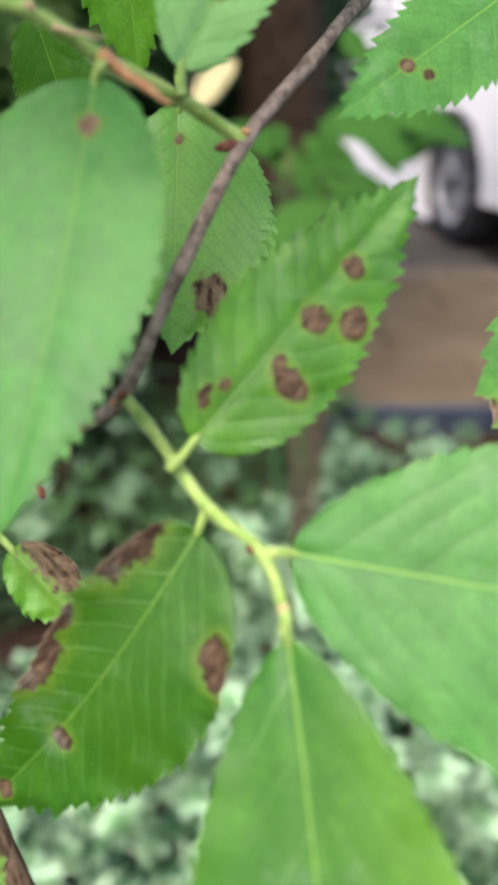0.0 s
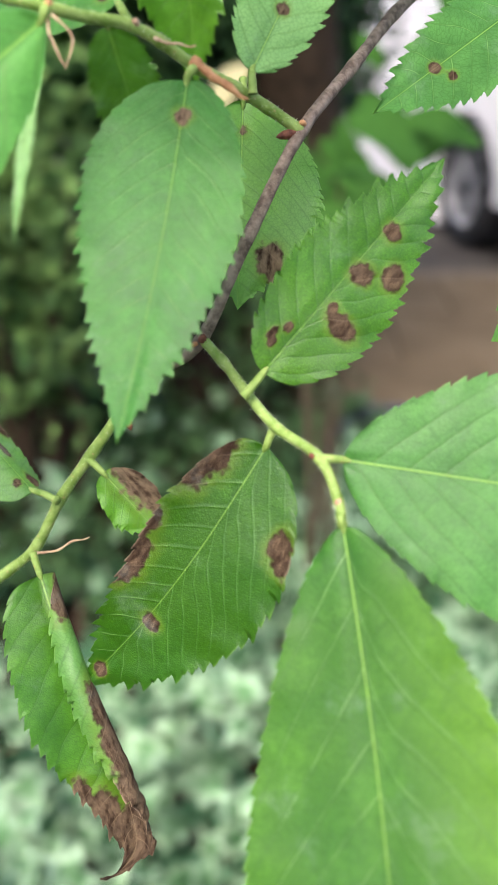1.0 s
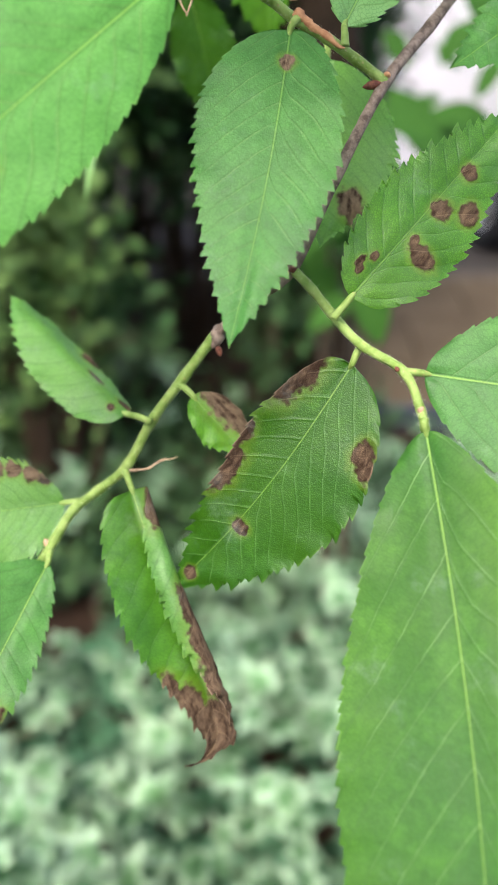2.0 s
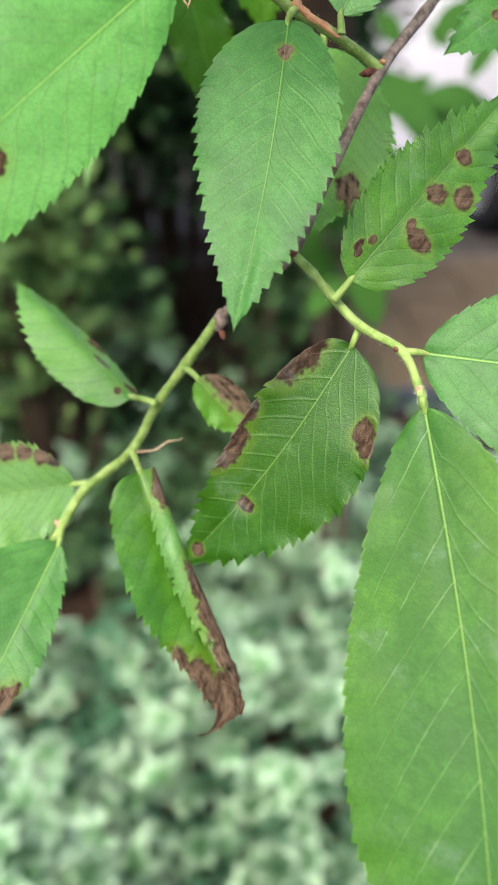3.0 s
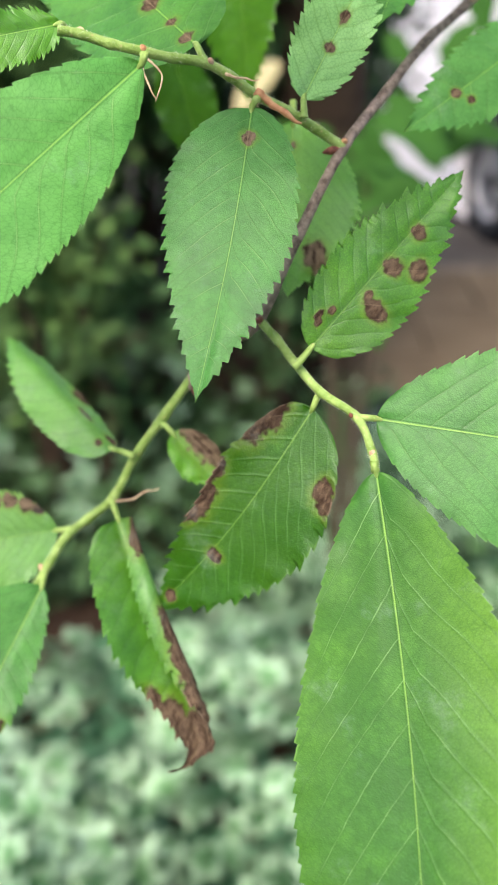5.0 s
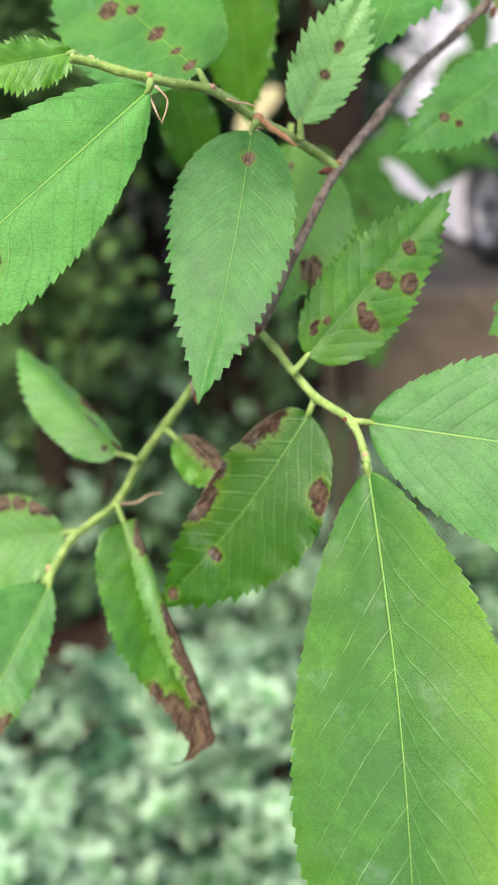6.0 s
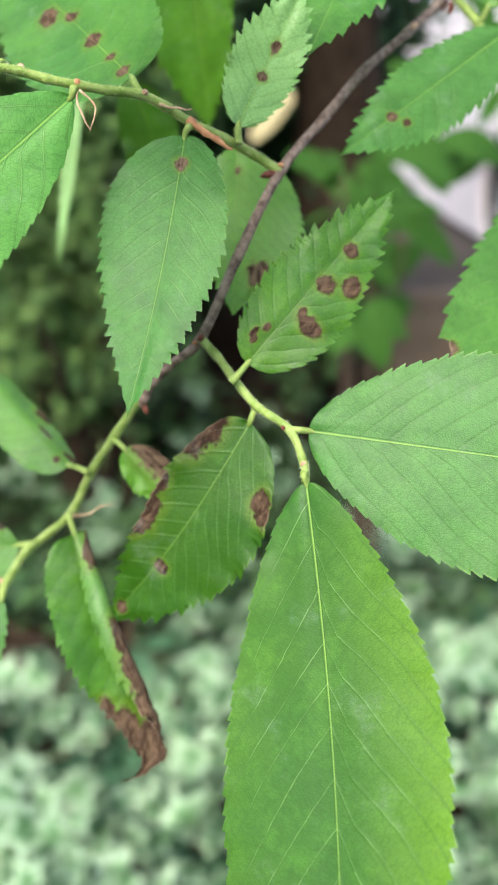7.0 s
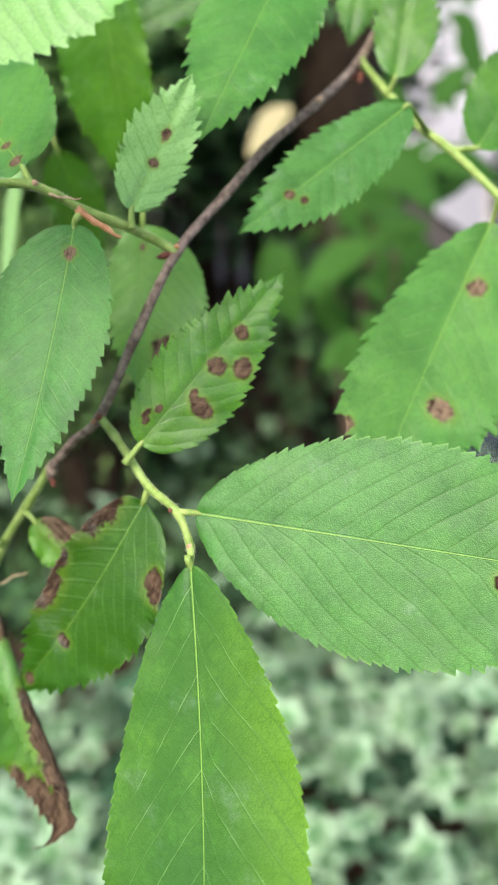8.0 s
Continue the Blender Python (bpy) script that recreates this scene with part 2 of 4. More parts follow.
# ---- the elm branch ----
elm = tagged(new("elm_branch"), "elm branch with serrate green leaves, many brown-spotted", "branch")
elm.location = (0.0509, 0.2583, 1.4085)
HOME = np.array(elm.location)


def twig(label, points, r0, r1, bark=False, hairs=0):
    curve = glide(points, 14)
    s = np.linspace(0, 1, len(curve))
    rng = np.random.default_rng(len(points))
    r = (r0 + (r1 - r0) * s) * (1 + 0.03 * np.sin(s * 47 + 1) + 0.015 * rng.normal(size=len(s)))
    for k in np.linspace(0, len(s) - 1, len(points)).astype(int):
        r *= 1 + 0.13 * np.exp(-(((np.arange(len(s)) - k) / 2.2) ** 2))
    ob = part("twig", tube("twig", curve - HOME, r, 14, 0.02, 3), BARK if bark else TWIG, elm, label)
    if hairs:
        # short pale down, standing off the bark
        verts, faces = [], []
        tang = np.gradient(curve, axis=0)
        for _ in range(hairs):
            k = rng.integers(1, len(curve) - 1)
            d = unit(np.cross(tang[k], rng.normal(size=3)))
            a = curve[k] + tang[k] * rng.uniform(-0.5, 0.5) + d * r[k] * 0.97 - HOME
            b = a + unit(d + rng.normal(size=3) * 0.35) * rng.uniform(0.0004, 0.0010)
            w = unit(np.cross(d, tang[k])) * 0.000028
            n = len(verts)
            verts += [a - w, a + w, a + unit(tang[k]) * 0.00004, b]
            faces += [(n, n + 1, n + 3), (n + 1, n + 2, n + 3), (n + 2, n, n + 3)]
        tagged(part("down", mesh_of("down", verts, faces), HAIR, ob, "fine pale hairs on the twig", smooth=False), kind="stuff")
    return ob


def bud(at, way, length, width, material=None, label=""):
    """A pointed bud of overlapping scales."""
    at, way = np.array(at), unit(np.array(way, float))
    s = np.linspace(0, 1, 9)
    curve = at + np.outer(s * length, way)
    r = width * np.sin(np.pi * (0.18 + 0.82 * s)) ** 0.8 * (1 + 0.12 * (np.floor(s * 8) % 2)) + 1e-5
    return part("bud", tube("bud", curve - HOME, r, 9, 0.05, 5), material or BUD, elm, label)


def stipule(points, width, material, label=""):
    """A thin dry strip left beside a leaf stalk."""
    c = glide(points, 8)
    s = np.linspace(0, 1, len(c))
    r = width * (1 - 0.35 * s - 0.5 * s**4) * (1 + 0.10 * np.sin(s * 21)) + 0.00005
    c = c + (min(width, 0.0003) * np.sin(s * 13) * s)[:, None] * np.array((0.2, 0.3, 0.9))
    return part("stipule", tube("stipule", c - HOME, r, 6, 0.15, 9), material, elm, label)


# one tooth of a doubly serrate margin: way along it, how far it stands out, how far it leans to the tip
TOOTH_S = np.array((0.0, 0.16, 0.30, 0.36, 0.50, 0.66, 0.80, 0.90))
TOOTH_OUT = np.array((0.0, 0.26, 0.50, 0.36, 0.58, 0.84, 1.0, 0.42))
TOOTH_LEAN = np.array((0.0, 0.02, 0.07, 0.0, 0.05, 0.15, 0.34, 0.12))


def leaf(label, base, tip, left, right, widest, tone=0.5, pale=0.0, bow=0.0, veins=12, teeth=20, rb=0.9, m=1.7, bite=0.0012, shoulder=0.0,
         curl_left=0.0, pale_left=0.0, stalk=None, spots=(), ruffle=1.0, slant=0.6, sway=0.0, late=1.0, crinkle=0.0, hook=0.0,
         quilt=0.2, ribtone=0.6, sidetone=0.6, hooked=1.0, warm=0.0, bleach=0.0, cool=0.0, sheen=0.0, relief=1.2, seed=0):
    """One leaf blade: base and tip of its midrib, and the margin on both sides at its widest; spots: along, across and two radii in mm."""
    B, T, Lf, Rt = (np.array(v, float) for v in (base, tip, left, right))
    axis = T - B
    length = np.linalg.norm(axis)
    ah = axis / length
    wide = widest if isinstance(widest, tuple) else (widest, widest)
    ways, widths = [], []
    for edge, w in zip((Lf, Rt), wide):
        e = edge - (B + axis * w)
        e -= ah * (e @ ah)
        widths.append(np.linalg.norm(e))
        ways.append(e / widths[-1])
    up = unit(np.cross(ways[1] - ways[0], ah))
    if up @ np.array((0.0, -0.7, 0.7)) < 0:
        up = -up
    per, nu = len(TOOTH_S), 15
    rng = np.random.default_rng(1000 + seed + int(abs(B[0]) * 1e5))
    ph = rng.uniform(0, 6.28, 12)
    # rows run from tooth to tooth, spaced unevenly and for each side on its own
    rows, outs, leans = [], [], []
    for _ in range(2):
        gap = rng.uniform(0.72, 1.28, teeth)
        cuts = np.concatenate([[0], np.cumsum(gap)]) / gap.sum()
        pitch, size = np.diff(cuts), rng.uniform(0.65, 1.3, teeth)
        rows.append(np.append((cuts[:-1, None] + pitch[:, None] * TOOTH_S).ravel(), 1.0))
        outs.append(np.append((size[:, None] * TOOTH_OUT * (1 + rng.normal(0, 0.06, (teeth, per)))).ravel(), 0.0))
        leans.append(np.append((pitch[:, None] * size[:, None] * TOOTH_LEAN).ravel(), 0.0))
    vm = (rows[0] + rows[1]) / 2
    nv = len(vm)
    u = np.concatenate([-np.linspace(1, 0, nu) ** 0.7, np.linspace(0, 1, nu)[1:] ** 0.7])
    U = np.broadcast_to(u, (nv, len(u)))
    A = np.abs(U)
    right_side = U > 0
    def sided(pair):
        return np.where(right_side, np.asarray(pair[1])[:, None], np.asarray(pair[0])[:, None])
    V = vm[:, None] + (sided(rows) - vm[:, None]) * A**2
    fall = m if isinstance(m, tuple) else (m, m)
    def profile(v, w, m):
        x = np.where(v < w, (w - v) / w, (v - w) / (1 - w))
        body = np.where(v < w, np.maximum(1 - x**2, 0) ** (0.5 * rb), np.maximum(1 - x**m, 0) * (1 - 0.22 * x**5))
        return body + shoulder * np.sqrt(1 - np.exp(-v / 0.03)) * np.exp(-v / 0.2)
    PR = np.where(right_side, profile(V, wide[1], fall[1]), profile(V, wide[0], fall[0]))
    W = np.where(right_side, widths[1], widths[0])
    fade = (0.72 + 0.5 * V) * np.minimum(PR * 2.4, 1.0) * np.minimum((1 - V) * 14, 1) * np.minimum(V * 30, 1)
    near = A**9
    blot = np.full(V.shape, 9.0)
    S = np.where(right_side, 1000.0, -1000.0) * A * PR * W
    for a, c, ra, rc in spots:
        blot = np.minimum(blot, np.sqrt(((V * length * 1000 - a) / ra) ** 2 + ((S - c) / rc) ** 2))
    # teeth wither away where the margin is dead
    SAW = sided(outs) * fade * np.clip((blot - 0.7) * 3, 0.45, 1)
    D = A * PR * W + near * SAW * bite * 1.15 - near * bite * 0.55 * np.minimum(PR * 3, 1)
    D = np.maximum(D, 0)
    # side veins lean forward; the coordinate is whole on each of them
    lean = slant if isinstance(slant, tuple) else (slant, slant)
    q = (V - np.where(right_side, lean[1], lean[0]) * D / length - 1.2 * (D / length) ** 2) * veins + np.where(right_side, 0.0, 0.5)
    q = q + 0.14 * np.sin(V * 9 + ph[9]) + 0.08 * np.sin(V * 23 + U * 3 + ph[10])
    off = np.abs((q + 0.5) % 1.0 - 0.5)
    quilted = quilt * (np.minimum(off / 0.5, 1) ** 0.7 - 0.5) * 0.00030 * np.minimum(A * 5, 1) * (1 - A**6)
    wave = sum(np.sin(V * (7 + 5 * k) + U * (2 + k) * (1 if k % 2 else -1) + ph[k]) / (k + 1.5) for k in range(5)) * 0.00055 * A * ruffle
    flutter = np.sin(V * teeth * 2.1 + ph[11] + U) * 0.00022 * A**4 * ruffle
    gutter = -0.0005 * np.exp(-((D / 0.0012) ** 2))
    hump = bow * 4 * V * (1 - V)
    curl = np.where(right_side, 0.0, curl_left)
    kap = np.where(np.abs(curl) < 1e-3, 1e-3, curl) / np.maximum(W, 1e-4)
    across, lift = np.sin(kap * D) / kap, (1 - np.cos(kap * D)) / kap
    Z = hump + quilted + wave + flutter + gutter + lift
    way = np.where(right_side[..., None], ways[1], ways[0])
    drop = ways[1] * (sway * np.sin(np.pi * V**late))[..., None]
    if crinkle:
        # dead tissue on the curled side is shrivelled
        dry = np.where(right_side, 0.35, 1.0) * np.clip((V - 0.5) * 3.5, 0, 1) * A
        Z = Z + crinkle * dry * (np.sin(V * 70 + ph[6] + 5 * U) + 0.7 * np.sin(V * 131 - 9 * U + ph[7]) + 0.5 * np.sin(V * 233 + 17 * U))
        drop = drop + ways[1] * (crinkle * 0.9 * dry * (np.sin(V * 47 + ph[8]) + 0.6 * np.sin(V * 149 + 6 * U)))[..., None]
    if hook:
        # the withered tip curls round towards the other margin
        past = np.maximum(V - 0.85, 0) * length
        turn = past / (0.15 * length) * hook + 1e-6
        drop = drop + ah * (past * (np.sin(turn) / turn - 1))[..., None] + ways[1] * (past * (1 - np.cos(turn)) / turn)[..., None]
    pts = (B - HOME) + ah * ((V + near * hooked * sided(leans) * fade) * length)[..., None] + way * across[..., None] + up * Z[..., None] + drop
    n = len(u)
    idx = np.arange(nv * n).reshape(nv, n)
    faces = np.stack([idx[:-1, :-1], idx[:-1, 1:], idx[1:, 1:], idx[1:, :-1]], -1).reshape(-1, 4).tolist()
    full = np.ones(V.size)
    me = mesh_of("leaf", pts.reshape(-1, 3), faces, vein=q.ravel(), lateral=(D * 1000).ravel(),
                 rib=(0.27 - 0.19 * V).ravel() * (0.55 + 6 * length), blot=blot.ravel(), rim=A.ravel(), along=(V * length * 1000).ravel(), ribtone=full * ribtone,
                 sidetone=full * sidetone, bleach=full * bleach, warm=(warm * np.where(right_side, A**1.5, 0.25 * A**2) * np.clip(V * 3, 0, 1)).ravel(), cool=full * cool, sheen=full * sheen, relief=full * relief, tone=full * tone,
                 pale=np.where(right_side, pale, np.maximum(pale, pale_left)).ravel())
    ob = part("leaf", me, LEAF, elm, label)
    if stalk is None:
        stalk = B - ah * 0.006 - up * 0.002
    stalk = np.array(stalk, float)
    c = glide([stalk - HOME, (stalk + B) / 2 - HOME + up * 0.0003, B - HOME + ah * 0.0002 - up * 0.0003, B - HOME + ah * 0.0026 - up * 0.0014], 6)
    part("stalk", tube("stalk", c, np.interp(np.linspace(0, 1, len(c)), (0, 0.1, 0.62, 1), (0.00108, 0.0009, 0.00074, 0.0002)), 10), TWIG, ob, "pale green leaf stalk")
    return ob


leaf("serrate green elm leaf with one brown spot by the stalk", (-0.0225, 0.1353, 1.3844), (-0.0333, 0.0901, 1.3328), (-0.0423, 0.1242, 1.3693), (-0.0134, 0.1148, 1.3630), (0.31, 0.4), teeth=24, slant=0.75, rb=0.95, m=1.62, quilt=0.4, ruffle=0.6, tone=0.30, bow=0.0006, sway=0.0012, hooked=0.7, bite=0.0011, bleach=1.0, sheen=-0.04, cool=0.95, ribtone=0.4, sidetone=0.55, relief=1.8, veins=14, stalk=(-0.0212, 0.1363, 1.3860), spots=[(7.7, 0.2, 1.9, 2.0)])
leaf("serrate green elm leaf with several round dark-brown spots", (-0.0084, 0.1153, 1.3341), (0.0280, 0.1419, 1.3691), (-0.0024, 0.1275, 1.3549), (0.0142, 0.1229, 1.3384), (0.39, 0.36), rb=0.86, m=1.6, quilt=0.5, bleach=0.35, relief=2.6, sheen=-0.06, tone=0.40, ribtone=0.25, sidetone=0.35, slant=0.75, bow=0.0012, bite=0.0012, stalk=(-0.0122, 0.1130, 1.3302), spots=[(37.7, 1.4, 2.1, 2.1), (27.2, 2.1, 2.5, 2.5), (30.8, 7.4, 2.8, 2.6), (18.3, 1.8, 1.7, 1.2), (16.6, 5.8, 2.4, 3.5), (9.9, -2.1, 1.4, 1.0), (6.9, -3.8, 1.7, 0.9), (5.6, -2.7, 1.5, 0.9)])
leaf("green elm leaf with a curled brown-scorched margin", (-0.0079, 0.1093, 1.3212), (-0.0484, 0.1020, 1.2647), (-0.0321, 0.1126, 1.3053), (-0.0101, 0.0966, 1.2898), (0.38, 0.4), teeth=22, slant=(0.6, 1.05), ribtone=0.5, rb=0.8, m=1.65, quilt=0.16, relief=2.7, sheen=-0.10, tone=0.0, sidetone=0.6, veins=13, curl_left=0.5, ruffle=1.2, bow=0.003, sway=0.003, bite=0.0011, bleach=0.2, stalk=(-0.0061, 0.1113, 1.3247), spots=[(44.4, 1.2, 2.1, 2.3), (13.0, 13.4, 3.8, 3.0), (14.6, 15.6, 3.2, 2.6), (62.4, 0.3, 2.0, 1.9), (6.5, -9.0, 6.4, 5.2), (12.5, -10.8, 5.0, 4.4), (27.0, -13.0, 6.0, 3.6), (33.0, -11.6, 5.2, 4.6), (37.5, -9.6, 4.2, 3.6)])
leaf("large broad elm leaf, smooth light green", (0.0056, 0.0909, 1.3156), (0.0122, 0.0034, 1.2396), (-0.0130, 0.0438, 1.2606), (0.0305, 0.0403, 1.2849), (0.6, 0.52), teeth=38, bite=0.0009, slant=1.15, rb=1.9, shoulder=0.15, m=2.3, quilt=0.3, cool=0.3, pale=0.03, tone=0.02, warm=0.6, sheen=-0.14, relief=1.4, ribtone=0.6, sidetone=0.6, hooked=0.35, bow=0.0, sway=0.0022, veins=12, stalk=(0.0053, 0.0919, 1.3174))
leaf("large green elm leaf with deep side veins", (0.0062, 0.1013, 1.3231), (0.1023, 0.0776, 1.3201), (0.0553, 0.1036, 1.3404), (0.0489, 0.0746, 1.3007), (0.47, 0.49), teeth=34, hooked=0.5, bite=0.0011, slant=1.0, rb=1.65, shoulder=0.14, m=2.3, quilt=0.6, tone=0.36, pale=0.06, cool=0.85, sheen=-0.02, ribtone=0.7, sidetone=0.3, relief=1.8, bow=0.0, veins=13, stalk=(0.0016, 0.1011, 1.3234), spots=[(71.6, 4.3, 2.7, 2.4)])
leaf("large bright green elm leaf", (-0.0443, 0.1200, 1.3951), (-0.1068, 0.0721, 1.3456), (-0.0867, 0.0983, 1.3823), (-0.0658, 0.0929, 1.3577), (0.5, 0.52), teeth=30, hooked=0.5, bite=0.0007, slant=1.0, rb=1.35, m=2.2, quilt=0.15, cool=0.95, sheen=-0.06, tone=0.9, sidetone=0.7, relief=1.2, bow=0.001, veins=13, stalk=(-0.0438, 0.1209, 1.3966), spots=[(51.8, 3.9, 2.8, 3.0)])
leaf("green elm leaf with a row of brown spots", (-0.0353, 0.1427, 1.3968), (-0.0840, 0.2083, 1.4269), (-0.0678, 0.1631, 1.3946), (-0.0366, 0.1766, 1.4166), 0.45, tone=0.35, cool=0.6, bleach=0.45, veins=13, stalk=(-0.0330, 0.1407, 1.3928), spots=[(4.3, -0.4, 1.9, 2.0), (11.9, 0.3, 1.9, 1.8), (22.1, 0.1, 2.9, 2.9), (36.5, 0.9, 2.8, 2.2), (43.3, -3.8, 3.8, 3.3)])
leaf("small green elm leaf with two brown spots", (-0.0107, 0.1468, 1.3843), (0.0061, 0.1599, 1.4148), (-0.0152, 0.1500, 1.3952), (0.0058, 0.1531, 1.3971), 0.45, tone=1.0, pale=0.8, bleach=0.6, cool=1.0, sidetone=0.8, relief=0.7, veins=10, teeth=15, stalk=(-0.0105, 0.1448, 1.3804), spots=[(13.0, 0.2, 1.5, 1.5), (20.6, 0.1, 2.1, 1.4)])
leaf("green elm leaf with two small brown spots", (0.0620, 0.1890, 1.4015), (0.0148, 0.1572, 1.3748), (0.0481, 0.1703, 1.3811), (0.0416, 0.1829, 1.3997), 0.5, tone=0.2, cool=0.95, pale=0.12, bleach=0.4, quilt=0.4, sheen=-0.1, stalk=(0.0695, 0.2060, 1.3910), spots=[(44.2, 0.1, 1.7, 1.5), (42.1, -3.7, 1.4, 1.2)])
leaf("broad elm leaf with brown-ringed holes and torn edge", (0.0874, 0.1889, 1.3680), (0.0510, 0.1229, 1.3189), (0.0891, 0.1469, 1.3326), (0.0376, 0.1292, 1.3335), (0.55, 0.74), tone=0.4, pale=0.10, cool=0.5, teeth=17, bite=0.0017, ruffle=2.0, quilt=0.4, relief=1.5, rb=1.3, m=2.4, bow=-0.002, slant=0.9, bleach=1.0, sidetone=0.9, ribtone=0.8, stalk=(0.0884, 0.1872, 1.3755), spots=[(63.3, -7.8, 3.8, 4.2), (80.3, 14.7, 3.0, 2.7), (22.7, -3.7, 3.5, 2.9)])
leaf("green elm leaf in the shade behind", (0.0371, 0.2286, 1.4548), (0.0066, 0.1558, 1.3990), (0.0365, 0.1903, 1.4205), (0.0012, 0.1885, 1.4238), 0.5, tone=0.35, cool=0.6, quilt=0.4)
leaf("pale yellow-green underside of an elm leaf", (-0.0483, 0.1142, 1.4369), (0.0100, 0.1019, 1.4350), (-0.0173, 0.1185, 1.4537), (-0.0165, 0.0969, 1.4214), 0.45, quilt=1.3, bite=0.0016, teeth=15, tone=0.9, pale=0.5)
leaf("small rounded elm leaf on a green twig", (0.0601, 0.2143, 1.4062), (0.0671, 0.2364, 1.4382), (0.0542, 0.2237, 1.4213), (0.0739, 0.2247, 1.4195), 0.45, tone=0.3, veins=9, teeth=13, stalk=(0.0583, 0.2161, 1.4013))
leaf("dark green elm leaf on a green twig", (0.0834, 0.1997, 1.3872), (0.1100, 0.2301, 1.4182), (0.0841, 0.2150, 1.4063), (0.1021, 0.2091, 1.3917), 0.45, tone=0.3, stalk=(0.0762, 0.2008, 1.3864))
leaf("dark green elm leaf hanging by the branch", (0.0541, 0.2709, 1.4457), (0.0473, 0.2477, 1.4138), (0.0584, 0.2579, 1.4251), (0.0427, 0.2577, 1.4277), 0.45, tone=0.3)
leaf("dark green elm leaf in the shade behind", (-0.0323, 0.2331, 1.4505), (-0.0274, 0.2325, 1.3711), (-0.0171, 0.2317, 1.4064), (-0.0474, 0.2313, 1.4113), 0.5, tone=0.4, quilt=0.2)
leaf("green elm leaf with a large withered brown patch", (-0.0128, 0.1689, 1.3757), (-0.0140, 0.1430, 1.3365), (0.0047, 0.1595, 1.3548), (-0.0235, 0.1552, 1.3562), 0.45, tone=0.8, pale=0.3, bleach=1.0, spots=[(35.7, -6.9, 4.6, 3.7), (6.4, -0.5, 1.7, 1.3)])
leaf("folded green elm leaf with a brown midrib", (-0.0617, 0.1321, 1.2964), (-0.0987, 0.1670, 1.3151), (-0.0797, 0.1356, 1.2961), (-0.0789, 0.1585, 1.3035), (0.45, 0.70), tone=0.5, pale=0.22, cool=0.3, rb=0.7, quilt=0.12, sidetone=0.15, ribtone=0.3, veins=10, teeth=17, bite=0.0008, bleach=0.3, stalk=(-0.0547, 0.1258, 1.2976), spots=[(4.6, -1.7, 1.5, 1.3), (23.7, 8.2, 4.6, 3.1), (3.3, 2.4, 3.3, 1.2), (16.0, 2.2, 4.5, 0.9)])
leaf("green elm leaf with a brown upper margin", (-0.0778, 0.1236, 1.2746), (-0.1142, 0.1098, 1.2766), (-0.0927, 0.1084, 1.2642), (-0.0920, 0.1247, 1.2876), 0.45, tone=0.6, pale=0.45, bleach=0.9, sidetone=0.3, rb=1.25, bite=0.0014, stalk=(-0.0743, 0.1239, 1.2749), spots=[(4.4, 6.8, 2.2, 1.8), (7.6, 8.6, 2.2, 2.6), (11.6, 10.2, 2.4, 2.2), (16.0, 11.0, 2.2, 3.0), (20.5, 12.0, 2.6, 2.0), (29.0, 9.5, 4.0, 4.0)])
leaf("hanging elm leaf with a withered brown tip", (-0.0801, 0.1107, 1.2653), (-0.1005, 0.0671, 1.2332), (-0.0828, 0.0866, 1.2448), (-0.1082, 0.0907, 1.2591), 0.5, tone=0.32, cool=0.9, quilt=0.3, ribtone=0.8, rb=1.2, sidetone=0.25, bleach=0.5, stalk=(-0.0805, 0.1158, 1.2665), spots=[(40.5, -5.6, 5.5, 3.0), (47.5, -5.5, 5.4, 3.0)])
leaf("small elm leaf, half green and half brown", (-0.0441, 0.1275, 1.3041), (-0.0309, 0.1205, 1.2919), (-0.0426, 0.1207, 1.2966), (-0.0323, 0.1278, 1.3003), 0.5, bite=0.0005, tone=0.6, veins=7, teeth=9, bleach=0.8, stalk=(-0.0479, 0.1308, 1.3057), spots=[(9.0, 7.6, 17.0, 7.2)])
leaf("curled hanging elm leaf with a shrivelled brown edge", (-0.0593, 0.1195, 1.2816), (-0.0360, 0.0818, 1.2235), (-0.0352, 0.1046, 1.2619), (-0.0617, 0.0975, 1.2593), 0.42, rb=0.55, m=(2.15, 1.45), ruffle=1.2, quilt=0.4, tone=0.35, curl_left=3.9, bow=0.003, pale_left=0.3, teeth=22, sway=-0.0036, late=2.4, crinkle=0.00070, hook=1.9, sidetone=0.25, bleach=0.45, stalk=(-0.0615, 0.1239, 1.2844), spots=[(6.0, -6.6, 6.0, 5.6), (32.0, -8.0, 7.5, 3.2), (41.0, -8.2, 9.0, 4.4), (51.0, -8.4, 8.0, 5.8), (60.0, -6.0, 9.0, 9.0), (70.0, -1.0, 8.5, 8.0), (55.0, 5.4, 6.6, 4.0), (48.5, 9.0, 4.4, 2.6), (61.0, 1.5, 6.0, 5.0)])
leaf("green elm leaf at the end of a twig", (-0.0638, 0.1353, 1.4017), (-0.0869, 0.1233, 1.3984), (-0.0743, 0.1264, 1.3938), (-0.0738, 0.1326, 1.4050), 0.45, tone=0.7, stalk=(-0.0636, 0.1396, 1.3996))
leaf("narrow yellow-green leaf seen edge-on", (-0.0848, 0.2918, 1.3831), (-0.0965, 0.2612, 1.3162), (-0.0877, 0.2780, 1.3535), (-0.0933, 0.2790, 1.3545), 0.45, tone=1.0, pale=1.0, quilt=0.1, bite=0.0004)
leaf("olive leaf in the shade behind", (-0.0514, 0.2276, 1.3876), (-0.0420, 0.2285, 1.3493), (-0.0371, 0.2283, 1.3703), (-0.0562, 0.2251, 1.3659), 0.45, tone=0.1)
